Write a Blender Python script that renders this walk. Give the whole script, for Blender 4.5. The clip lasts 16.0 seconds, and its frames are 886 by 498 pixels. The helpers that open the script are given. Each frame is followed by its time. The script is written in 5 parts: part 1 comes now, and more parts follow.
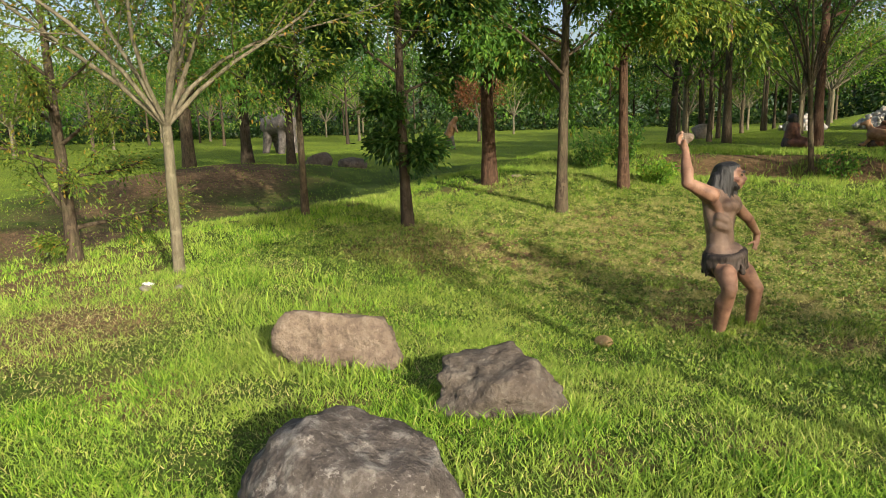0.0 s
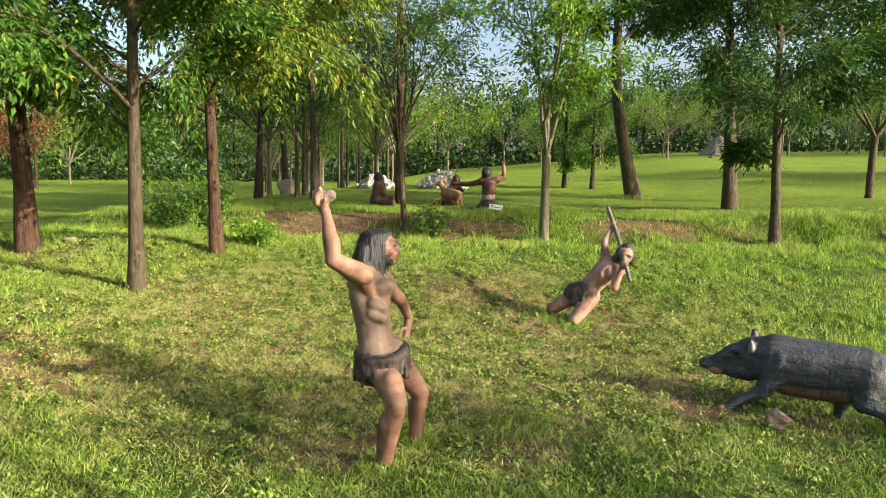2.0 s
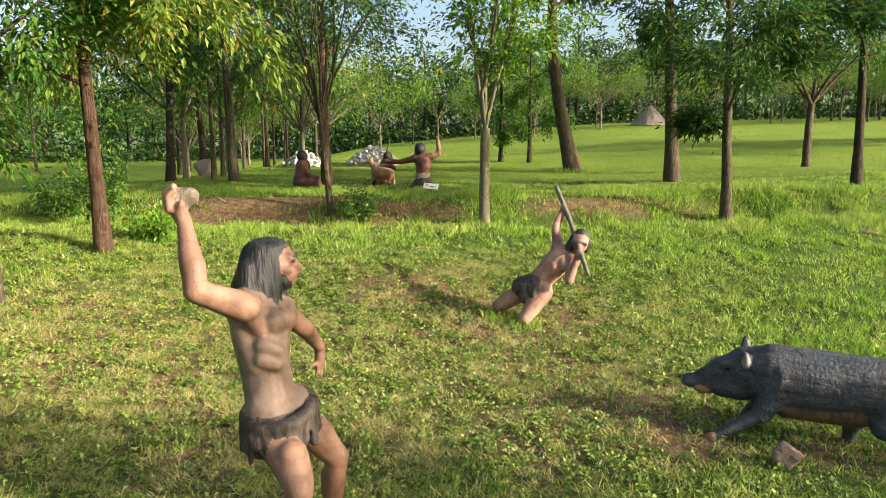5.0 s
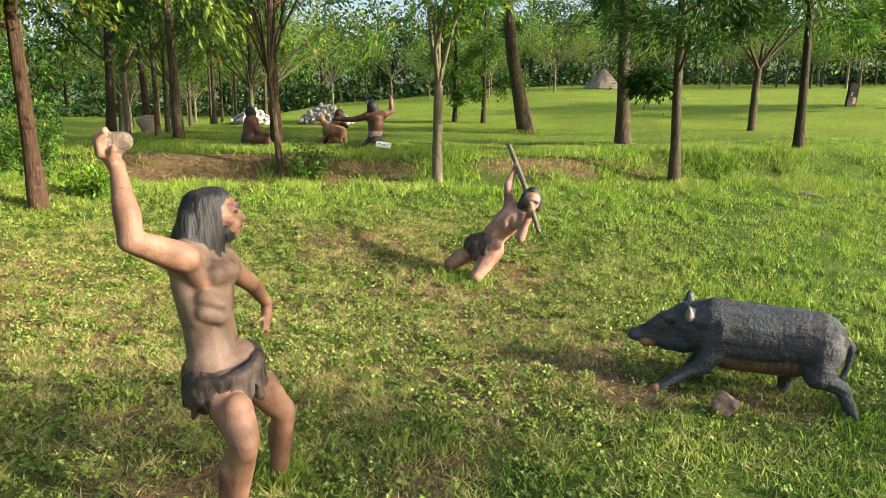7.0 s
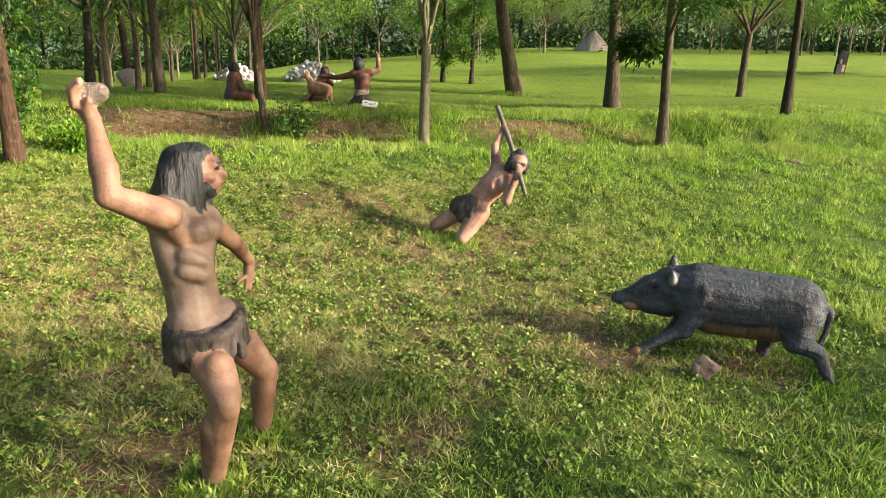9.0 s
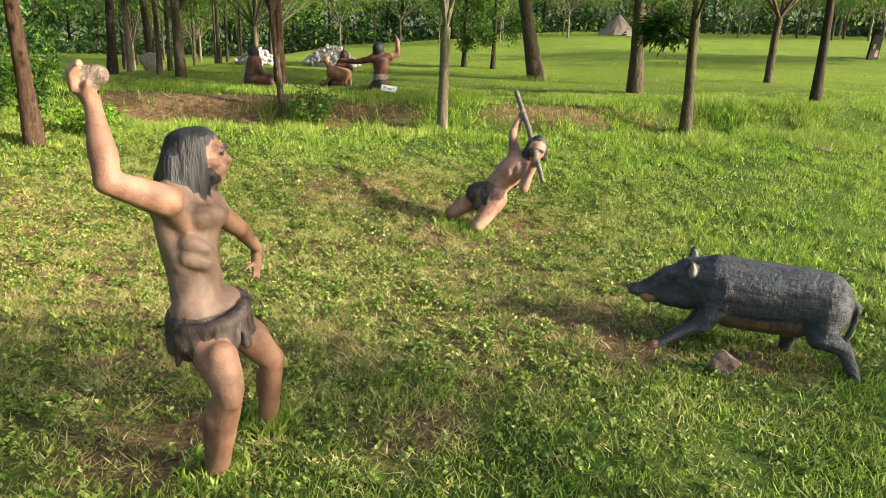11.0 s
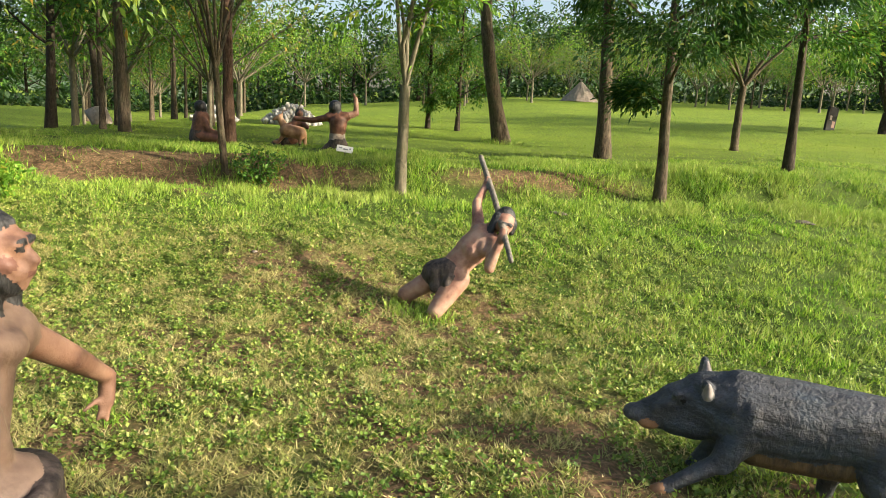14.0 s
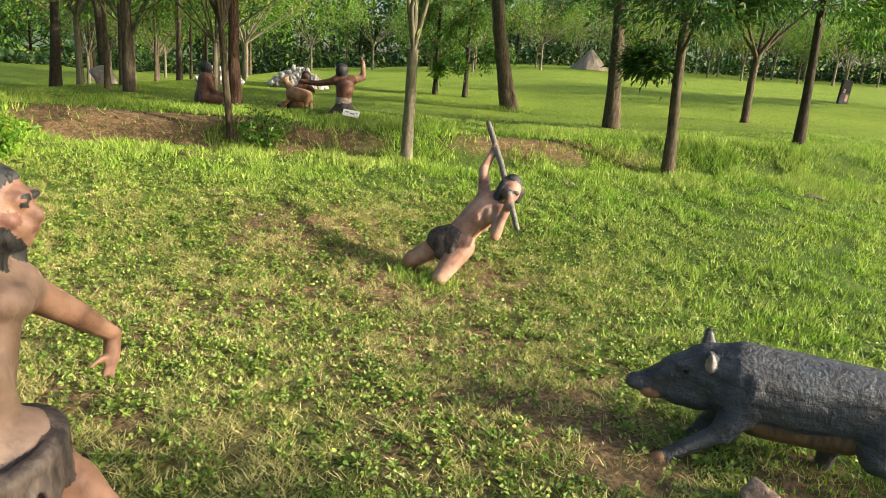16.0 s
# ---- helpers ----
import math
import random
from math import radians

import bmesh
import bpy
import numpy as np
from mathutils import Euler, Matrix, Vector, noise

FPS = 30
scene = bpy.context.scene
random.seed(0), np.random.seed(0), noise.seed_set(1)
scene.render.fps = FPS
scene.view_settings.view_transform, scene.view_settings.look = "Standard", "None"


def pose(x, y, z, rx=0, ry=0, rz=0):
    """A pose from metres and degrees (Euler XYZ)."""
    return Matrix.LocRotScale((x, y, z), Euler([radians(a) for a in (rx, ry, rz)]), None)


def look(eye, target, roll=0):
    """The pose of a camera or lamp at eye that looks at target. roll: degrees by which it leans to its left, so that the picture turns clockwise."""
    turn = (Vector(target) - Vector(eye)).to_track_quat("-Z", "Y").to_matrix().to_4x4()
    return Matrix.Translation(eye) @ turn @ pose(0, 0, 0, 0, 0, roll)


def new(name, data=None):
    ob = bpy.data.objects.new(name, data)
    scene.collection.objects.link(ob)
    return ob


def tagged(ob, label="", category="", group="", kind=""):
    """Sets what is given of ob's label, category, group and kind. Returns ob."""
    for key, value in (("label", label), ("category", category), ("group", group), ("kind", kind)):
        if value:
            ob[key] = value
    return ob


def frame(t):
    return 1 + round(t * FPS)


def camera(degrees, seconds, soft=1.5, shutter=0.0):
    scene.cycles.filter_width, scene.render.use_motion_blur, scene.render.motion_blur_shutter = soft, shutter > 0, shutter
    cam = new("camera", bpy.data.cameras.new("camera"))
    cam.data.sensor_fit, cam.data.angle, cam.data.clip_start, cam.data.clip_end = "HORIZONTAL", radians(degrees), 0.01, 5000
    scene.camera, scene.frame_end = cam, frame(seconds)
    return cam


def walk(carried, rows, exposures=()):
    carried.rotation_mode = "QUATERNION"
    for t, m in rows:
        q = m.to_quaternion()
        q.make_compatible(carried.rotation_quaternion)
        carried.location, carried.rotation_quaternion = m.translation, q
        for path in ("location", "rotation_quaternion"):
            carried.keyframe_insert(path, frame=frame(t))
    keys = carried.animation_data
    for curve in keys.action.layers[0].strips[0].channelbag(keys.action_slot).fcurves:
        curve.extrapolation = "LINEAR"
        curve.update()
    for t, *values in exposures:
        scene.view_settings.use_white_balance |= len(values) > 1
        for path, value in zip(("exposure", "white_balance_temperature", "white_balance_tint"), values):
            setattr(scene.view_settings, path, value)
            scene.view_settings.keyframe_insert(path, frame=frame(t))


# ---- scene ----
cam = camera(67.5, 16.0, 0.5)
PATH = [
    (0, (1.068, -2.881, 1.908), (-0.242, -1.419, 1.523), -1.6),
    (0.5, (0.62, -2.459, 1.901), (-0.182, -0.66, 1.555), 0.6),
    (1, (0.286, -1.996, 1.852), (-0.34, -0.11, 1.625), 1.3),
    (1.5, (0.068, -1.542, 1.862), (-0.374, 0.399, 1.664), -0.6),
    (2, (-0.046, -1.113, 1.856), (-0.267, 0.861, 1.622), 0.9),
    (2.5, (-0.082, -0.685, 1.845), (-0.238, 1.29, 1.57), 2.3),
    (3, (-0.158, -0.32, 1.889), (-0.339, 1.64, 1.534), 0.4),
    (3.5, (-0.159, -0.004, 1.891), (-0.578, 1.937, 1.646), 0.4),
    (4, (-0.122, 0.068, 1.91), (-0.418, 2.017, 1.572), -1.4),
    (4.5, (-0.152, 0.114, 1.906), (-0.361, 2.078, 1.59), 0.2),
    (5, (-0.081, 0.085, 1.904), (-0.112, 2.061, 1.595), -0.2),
    (5.2, (-0.08, 0.095, 1.894), (-0.048, 2.069, 1.573), -0.3),
    (7.3, (-0.057, 0.125, 1.846), (0.068, 2.068, 1.387), 0.7),
    (7.5, (-0.064, 0.123, 1.85), (0.078, 2.057, 1.361), 0.7),
    (8, (-0.063, 0.118, 1.84), (0.095, 2.044, 1.323), 1.5),
    (8.5, (-0.073, 0.117, 1.846), (0.084, 2.038, 1.314), 1.5),
    (8.7, (-0.066, 0.132, 1.839), (0.092, 2.055, 1.312), 1.9),
    (10.8, (-0.006, 0.202, 1.822), (0.085, 2.113, 1.241), 0.5),
    (11, (0.004, 0.245, 1.826), (0.095, 2.159, 1.253), 2.0),
    (11.5, (0.02, 0.538, 1.807), (0.04, 2.474, 1.303), 3.7),
    (12, (0.069, 0.863, 1.821), (0.229, 2.809, 1.388), 4.4),
    (12.5, (0.102, 1.187, 1.789), (0.129, 3.14, 1.359), 3.0),
    (13, (0.185, 1.289, 1.765), (0.289, 3.236, 1.322), 2.1),
    (13.5, (0.137, 1.29, 1.801), (0.337, 3.239, 1.398), 3.9),
    (14, (0.157, 1.291, 1.798), (0.35, 3.242, 1.401), 3.3),
    (14.5, (0.158, 1.315, 1.792), (0.385, 3.257, 1.371), 3.6),
    (15, (0.165, 1.309, 1.781), (0.408, 3.245, 1.339), 4.5),
    (15.5, (0.158, 1.31, 1.787), (0.406, 3.238, 1.317), 4.3),
    (16, (0.152, 1.309, 1.782), (0.336, 3.239, 1.29), 4.4),
]
walk(cam, [(t, look(eye, target, roll)) for t, eye, target, roll in PATH], [(0, 0.50), (0.5, 0.75), (1.5, 1.06), (3, 1.15), (16, 1.16)])

# ---- world and sun ----
SUN_TO = Vector((0.877, -0.322, 0.362)).normalized()
sky_world = bpy.data.worlds.new("sky")
scene.world = sky_world
sky_world.use_nodes = True
wn, wl = sky_world.node_tree.nodes, sky_world.node_tree.links
sky = wn.new("ShaderNodeTexSky")
sky.sky_type, sky.sun_disc = "NISHITA", False
sky.sun_elevation = math.asin(SUN_TO.z)
sky.sun_rotation = math.atan2(SUN_TO.x, SUN_TO.y)
sky.air_density, sky.dust_density, sky.ozone_density = 1.0, 4.0, 1.0
wl.new(sky.outputs[0], wn["Background"].inputs[0])
wn["Background"].inputs[1].default_value = 0.14
sun = new("sun", bpy.data.lights.new("sun", "SUN"))
sun.data.energy, sun.data.angle, sun.data.color = 5.0, radians(0.6), (1.0, 0.90, 0.72)
sun.matrix_world = look(SUN_TO * 60, (0, 0, 0))

# ---- materials ----


class Mat:
    """A small wrapper for building node materials."""

    def __init__(self, name, rough=0.8, spec=0.3):
        self.m = bpy.data.materials.new(name)
        self.m.use_nodes = True
        self.n, self.l = self.m.node_tree.nodes, self.m.node_tree.links
        self.b = self.n["Principled BSDF"]
        self.b.inputs["Roughness"].default_value = rough
        self.b.inputs["Specular IOR Level"].default_value = spec

    def coords(self, scale=(1, 1, 1)):
        g = self.n.new("ShaderNodeTexCoord")
        mp = self.n.new("ShaderNodeMapping")
        mp.inputs["Scale"].default_value = scale
        self.l.new(g.outputs["Object"], mp.inputs[0])
        return mp.outputs[0]

    def noise(self, scale, detail=5, stretch=(1, 1, 1), rough=0.6):
        t = self.n.new("ShaderNodeTexNoise")
        t.inputs["Scale"].default_value, t.inputs["Detail"].default_value = scale, detail
        t.inputs["Roughness"].default_value = rough
        self.l.new(self.coords(stretch), t.inputs["Vector"])
        return t.outputs[0]

    def cells(self, scale, stretch=(1, 1, 1)):
        t = self.n.new("ShaderNodeTexVoronoi")
        t.inputs["Scale"].default_value = scale
        self.l.new(self.coords(stretch), t.inputs["Vector"])
        return t.outputs["Distance"]

    def ramp(self, fac, *stops):
        r = self.n.new("ShaderNodeValToRGB")
        e = r.color_ramp.elements
        while len(e) < len(stops):
            e.new(0.5)
        for k, (p, c) in zip(e, stops):
            k.position, k.color = p, (*c, 1) if len(c) == 3 else c
        self.l.new(fac, r.inputs[0])
        return r.outputs[0]

    def mix(self, fac, a, b, kind="MIX"):
        x = self.n.new("ShaderNodeMix")
        x.data_type, x.blend_type = "RGBA", kind
        for slot, v in ((0, fac), (6, a), (7, b)):
            if hasattr(v, "is_linked"):
                self.l.new(v, x.inputs[slot])
            else:
                x.inputs[slot].default_value = v if slot == 0 else (*v, 1)
        return x.outputs[2]

    def attr(self, name):
        a = self.n.new("ShaderNodeAttribute")
        a.attribute_name = name
        return a.outputs["Fac"]

    def island(self):
        return self.n.new("ShaderNodeNewGeometry").outputs["Random Per Island"]

    def chance(self):
        return self.n.new("ShaderNodeObjectInfo").outputs["Random"]

    def color(self, c):
        if hasattr(c, "is_linked"):
            self.l.new(c, self.b.inputs["Base Color"])
        else:
            self.b.inputs["Base Color"].default_value = (*c, 1)
        return self

    def bump(self, height, strength=0.4, distance=0.02):
        u = self.n.new("ShaderNodeBump")
        u.inputs["Strength"].default_value, u.inputs["Distance"].default_value = strength, distance
        self.l.new(height, u.inputs["Height"])
        self.l.new(u.outputs[0], self.b.inputs["Normal"])
        return self

    def thin(self, c, share=0.4):
        """Lets light through, as leaves do."""
        t = self.n.new("ShaderNodeBsdfTranslucent")
        x = self.n.new("ShaderNodeMixShader")
        x.inputs[0].default_value = share
        self.l.new(c, t.inputs[0])
        self.l.new(self.b.outputs[0], x.inputs[1])
        self.l.new(t.outputs[0], x.inputs[2])
        self.l.new(x.outputs[0], self.n["Material Output"].inputs[0])
        return self


def grass_material(name, lo, mid, hi, dry, stops=(0.4, 0.86, 0.97)):
    k = Mat(name, 0.55, 0.25)
    c = k.ramp(k.island(), (0.0, lo), (stops[0], mid), (stops[1], hi), (stops[2], dry))
    c = k.mix(k.ramp(k.noise(0.9, 3), (0.35, (0, 0, 0)), (0.7, (0.45, 0.45, 0.45))), c, dry)
    c = k.mix(k.ramp(k.noise(5.5, 4), (0.50, (0, 0, 0)), (0.68, (0.55, 0.55, 0.55))), c, lo)
    k.color(c).thin(c, 0.28)
    return k.m


def leaf_material(name, lo, mid, hi, tip, fine=3.0, share=0.40):
    k = Mat(name, 0.5, 0.35)
    c = k.ramp(k.island(), (0.0, lo), (0.5, mid), (0.88, hi), (0.985, tip))
    c = k.mix(k.ramp(k.noise(0.8, 3), (0.35, (0, 0, 0)), (0.7, (0.35, 0.35, 0.35))), c, mid)
    c = k.mix(k.ramp(k.noise(fine, 3), (0.48, (0, 0, 0)), (0.66, (0.7, 0.7, 0.7))), c, lo)
    k.color(c).thin(c, share)
    return k.m


def bark_material(name, lo, hi, moss, strength=0.7):
    k = Mat(name, 0.9, 0.15)
    f = k.noise(20, 8, (1, 1, 0.25), 0.7)
    c = k.ramp(f, (0.34, lo), (0.64, hi))
    c = k.mix(k.ramp(k.noise(3.0, 4), (0.48, (0, 0, 0)), (0.72, (0.6, 0.6, 0.6))), c, moss)
    c = k.mix(k.ramp(k.noise(11, 5), (0.56, (0, 0, 0)), (0.64, (0.45, 0.45, 0.45))), c, [v * 1.25 for v in hi])
    k.color(c).bump(f, strength, 0.08)
    return k.m


M_GROUND = Mat("grass_soil", 0.95, 0.1)
_n = M_GROUND.noise(9, 8)
_g = M_GROUND.ramp(M_GROUND.noise(1.3, 6), (0.3, (0.045, 0.085, 0.012)), (0.55, (0.080, 0.135, 0.018)), (0.8, (0.13, 0.17, 0.032)))
_o = M_GROUND.ramp(M_GROUND.noise(0.35, 8, rough=0.7), (0.3, (0.17, 0.27, 0.022)), (0.55, (0.25, 0.35, 0.03)), (0.8, (0.34, 0.395, 0.05)))
_g = M_GROUND.mix(M_GROUND.attr("mown"), _g, _o)
_g = M_GROUND.mix(M_GROUND.ramp(_n, (0.35, (0.0, 0.0, 0.0)), (0.75, (0.35, 0.35, 0.35))), _g, (0.055, 0.105, 0.014))
_s = M_GROUND.ramp(_n, (0.3, (0.11, 0.062, 0.036)), (0.55, (0.235, 0.142, 0.080)), (0.8, (0.36, 0.25, 0.14)))
_f = M_GROUND.mix(0.5, M_GROUND.attr("wear"), M_GROUND.noise(5.5, 8, rough=0.75), "ADD")
_c = M_GROUND.mix(M_GROUND.ramp(_f, (0.40, (0, 0, 0)), (0.66, (1, 1, 1))), _g, _s)
_c = M_GROUND.mix(M_GROUND.ramp(M_GROUND.noise(34, 4), (0.40, (0.75, 0.75, 0.75)), (0.60, (0, 0, 0))), _c, (0.045, 0.050, 0.018))
M_GROUND.color(_c).bump(_n, 0.8, 0.04)
M_GROUND = M_GROUND.m
M_LUSH = grass_material("lush_grass", (0.042, 0.115, 0.010), (0.165, 0.340, 0.024), (0.35, 0.53, 0.050), (0.46, 0.46, 0.14))
M_SHORT = grass_material("short_dry_grass", (0.062, 0.098, 0.020), (0.198, 0.262, 0.050), (0.39, 0.395, 0.110), (0.62, 0.52, 0.25), (0.30, 0.62, 0.92))
M_LAWN = grass_material("mown_lawn", (0.14, 0.25, 0.02), (0.21, 0.33, 0.028), (0.27, 0.39, 0.036), (0.31, 0.38, 0.06))
M_CLOVER = leaf_material("low_weeds", (0.050, 0.105, 0.018), (0.19, 0.29, 0.042), (0.37, 0.43, 0.09), (0.54, 0.48, 0.20), 16.0, 0.3)
M_LEAF = leaf_material("leaf_green", (0.031, 0.094, 0.015), (0.077, 0.188, 0.022), (0.163, 0.300, 0.035), (0.325, 0.250, 0.037))
M_LEAF_DARK = leaf_material("leaf_dark", (0.019, 0.060, 0.014), (0.041, 0.108, 0.019), (0.090, 0.180, 0.026), (0.168, 0.180, 0.024))
M_LEAF_BRIGHT = leaf_material("leaf_bright", (0.081, 0.184, 0.016), (0.149, 0.310, 0.023), (0.265, 0.425, 0.037), (0.460, 0.380, 0.057))
M_LEAF_YELLOW = leaf_material("leaf_yellowing", (0.072, 0.132, 0.017), (0.156, 0.240, 0.029), (0.288, 0.348, 0.048), (0.432, 0.228, 0.036))
M_LEAF_RED = leaf_material("leaf_red", (0.10, 0.045, 0.02), (0.20, 0.075, 0.03), (0.30, 0.12, 0.05), (0.16, 0.15, 0.04))
M_BARK = bark_material("bark_grey_brown", (0.034, 0.026, 0.019), (0.124, 0.096, 0.065), (0.074, 0.081, 0.037))
M_BARK_RED = bark_material("bark_red_brown", (0.037, 0.022, 0.015), (0.130, 0.077, 0.051), (0.074, 0.056, 0.031), 0.9)
M_BARK_PALE = bark_material("bark_pale", (0.093, 0.081, 0.055), (0.205, 0.180, 0.124), (0.105, 0.112, 0.056), 0.35)
M_BARK_DARK = bark_material("bark_dark", (0.020, 0.015, 0.012), (0.070, 0.055, 0.039), (0.042, 0.045, 0.021))


def rock_material(name, lo, mid, hi, tint):
    k = Mat(name, 0.9, 0.2)
    f = k.noise(9, 9, rough=0.7)
    c = k.ramp(f, (0.32, lo), (0.5, mid), (0.68, hi))
    c = k.mix(k.ramp(k.noise(2.6, 4), (0.42, (0, 0, 0)), (0.66, (0.75, 0.75, 0.75))), c, tint)
    c = k.mix(k.ramp(k.noise(34, 3), (0.62, (0, 0, 0)), (0.7, (0.45, 0.45, 0.45))), c, hi)
    c = k.mix(k.ramp(k.noise(6, 6, rough=0.75), (0.60, (0, 0, 0)), (0.66, (0.6, 0.6, 0.6))), c, [min(0.5, v * 1.25) for v in hi])
    k.color(c).bump(k.mix(0.5, f, k.noise(30, 6)), 1.0, 0.05)
    return k.m


M_ROCK_TAN = rock_material("tan_stone", (0.085, 0.065, 0.052), (0.20, 0.155, 0.118), (0.30, 0.25, 0.20), (0.155, 0.115, 0.088))
M_ROCK_GREY = rock_material("grey_stone", (0.046, 0.037, 0.031), (0.118, 0.099, 0.081), (0.223, 0.198, 0.167), (0.087, 0.068, 0.056))
M_ROCK_PINK = rock_material("pinkish_stone", (0.14, 0.10, 0.08), (0.24, 0.175, 0.14), (0.31, 0.24, 0.195), (0.20, 0.135, 0.105))
M_ROCK_LICHEN = rock_material("lichen_stone", (0.040, 0.034, 0.031), (0.115, 0.100, 0.090), (0.33, 0.31, 0.285), (0.062, 0.052, 0.048))
M_ROCK_PALE = rock_material("pale_stone", (0.182, 0.154, 0.126), (0.294, 0.259, 0.224), (0.406, 0.378, 0.336), (0.315, 0.231, 0.175))
M_RUBBLE = rock_material("broken_white_stone", (0.34, 0.31, 0.28), (0.56, 0.53, 0.50), (0.74, 0.72, 0.70), (0.50, 0.44, 0.40))
# Leaf green with the shade beneath the woodland trees put into its colour.
M_LEAF_SHADE = leaf_material("leaf_shade", (0.010, 0.030, 0.008), (0.022, 0.055, 0.012), (0.05, 0.10, 0.018), (0.09, 0.10, 0.02))
M_CLOD = rock_material("clay_clod", (0.270, 0.173, 0.075), (0.390, 0.270, 0.135), (0.450, 0.345, 0.203), (0.315, 0.210, 0.098))


def skin_material(name, lo, mid, hi):
    k = Mat(name, 0.55, 0.35)
    c = k.ramp(k.noise(5.5, 6), (0.33, lo), (0.5, mid), (0.68, hi))
    c = k.mix(k.ramp(k.noise(2.2, 3), (0.5, (0, 0, 0)), (0.72, (0.55, 0.55, 0.55))), c, lo)
    k.color(c).bump(k.mix(0.5, k.noise(14, 5), k.noise(60, 4)), 0.45, 0.012)
    return k.m


M_SKIN = skin_material("painted_skin", (0.090, 0.055, 0.040), (0.185, 0.122, 0.088), (0.260, 0.180, 0.132))
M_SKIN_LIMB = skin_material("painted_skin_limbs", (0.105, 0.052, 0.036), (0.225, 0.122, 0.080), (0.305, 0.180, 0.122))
M_SKIN_RED = skin_material("painted_skin_ruddy", (0.134, 0.056, 0.039), (0.323, 0.179, 0.125), (0.412, 0.269, 0.197))
M_SKIN_DARK = skin_material("painted_skin_dark", (0.049, 0.021, 0.015), (0.119, 0.052, 0.032), (0.224, 0.105, 0.059))
M_SKIN_BLUSH = skin_material("painted_cheek", (0.105, 0.042, 0.031), (0.155, 0.072, 0.051), (0.188, 0.1, 0.074))


def fibre_material(name, lo, hi, stretch, scale, rough=0.6, strength=0.8):
    k = Mat(name, rough, 0.4)
    f = k.noise(scale, 6, stretch)
    k.color(k.ramp(f, (0.32, lo), (0.7, hi))).bump(f, strength, 0.015)
    return k.m


M_HAIR = fibre_material("moulded_hair", (0.004, 0.004, 0.004), (0.040, 0.039, 0.040), (1, 1, 0.10), 46, 0.5, 1.0)
M_HIDE = fibre_material("hide_cloth", (0.016, 0.012, 0.011), (0.105, 0.080, 0.066), (1, 1, 0.4), 24, 0.75, 1.0)
M_STICK = fibre_material("grey_wood", (0.084, 0.070, 0.056), (0.210, 0.185, 0.154), (1, 1, 0.3), 30, 0.8)
k = Mat("boar_hide", 0.62, 0.35)
_f = k.noise(46, 6, (1, 1, 0.5))
_w = k.noise(11, 4, (0.6, 0.6, 1.5))
_c = k.ramp(_w, (0.3, (0.024, 0.025, 0.029)), (0.7, (0.098, 0.103, 0.114)))
_c = k.mix(k.ramp(_f, (0.4, (0, 0, 0)), (0.7, (0.4, 0.4, 0.4))), _c, (0.030, 0.031, 0.036))
_c = k.mix(k.ramp(k.noise(3.2, 3), (0.5, (0, 0, 0)), (0.7, (0.55, 0.55, 0.55))), _c, (0.030, 0.062, 0.090))
_c = k.mix(k.ramp(k.noise(2.1, 3), (0.56, (0, 0, 0)), (0.74, (0.55, 0.55, 0.55))), _c, (0.095, 0.066, 0.052))
k.color(_c).bump(k.mix(0.4, k.noise(17, 5, (0.8, 0.8, 1.4)), _f), 1.0, 0.045)
M_BOAR = k.m
M_BOAR_BELLY = fibre_material("boar_belly", (0.049, 0.032, 0.021), (0.168, 0.101, 0.049), (1, 1, 0.4), 30)
M_SNOUT = skin_material("boar_snout", (0.154, 0.070, 0.035), (0.266, 0.140, 0.070), (0.315, 0.189, 0.105))
M_EAR = skin_material("boar_ear", (0.112, 0.091, 0.084), (0.252, 0.217, 0.196), (0.336, 0.301, 0.280))
M_FAWN = skin_material("fawn_hide", (0.168, 0.084, 0.042), (0.280, 0.154, 0.081), (0.364, 0.224, 0.133))
M_WHITE = skin_material("white_board", (0.62, 0.62, 0.60), (0.76, 0.76, 0.74), (0.84, 0.84, 0.82))
M_INK = Mat("sign_ink", 0.6).color((0.25, 0.26, 0.28)).m
M_BLACK = fibre_material("black_board", (0.004, 0.004, 0.004), (0.012, 0.011, 0.011), (1, 1, 1), 6, 0.85, 0.2)
M_TENT = fibre_material("tent_thatch", (0.168, 0.133, 0.098), (0.322, 0.266, 0.210), (1, 1, 0.1), 8, 0.9)
M_GREY_HIDE = skin_material("grey_hide", (0.05, 0.045, 0.042), (0.115, 0.10, 0.092), (0.18, 0.16, 0.15))
k = Mat("far_hill", 0.95, 0.1)
k.color(k.ramp(k.noise(0.05, 8), (0.3, (0.05, 0.085, 0.05)), (0.7, (0.11, 0.155, 0.085)))).bump(k.noise(0.12, 6), 1.0, 3.0)
M_HILL = k.m

# ---- ground form ----


def ease(a, b, v):
    t = np.clip((v - a) / (b - a), 0, 1)
    return t * t * (3 - 2 * t)


def lump(x, y, cx, cy, r, h, q=1.0):
    return h * np.exp(-(((x - cx) / r) ** 2 + ((y - cy) / (r * q)) ** 2))


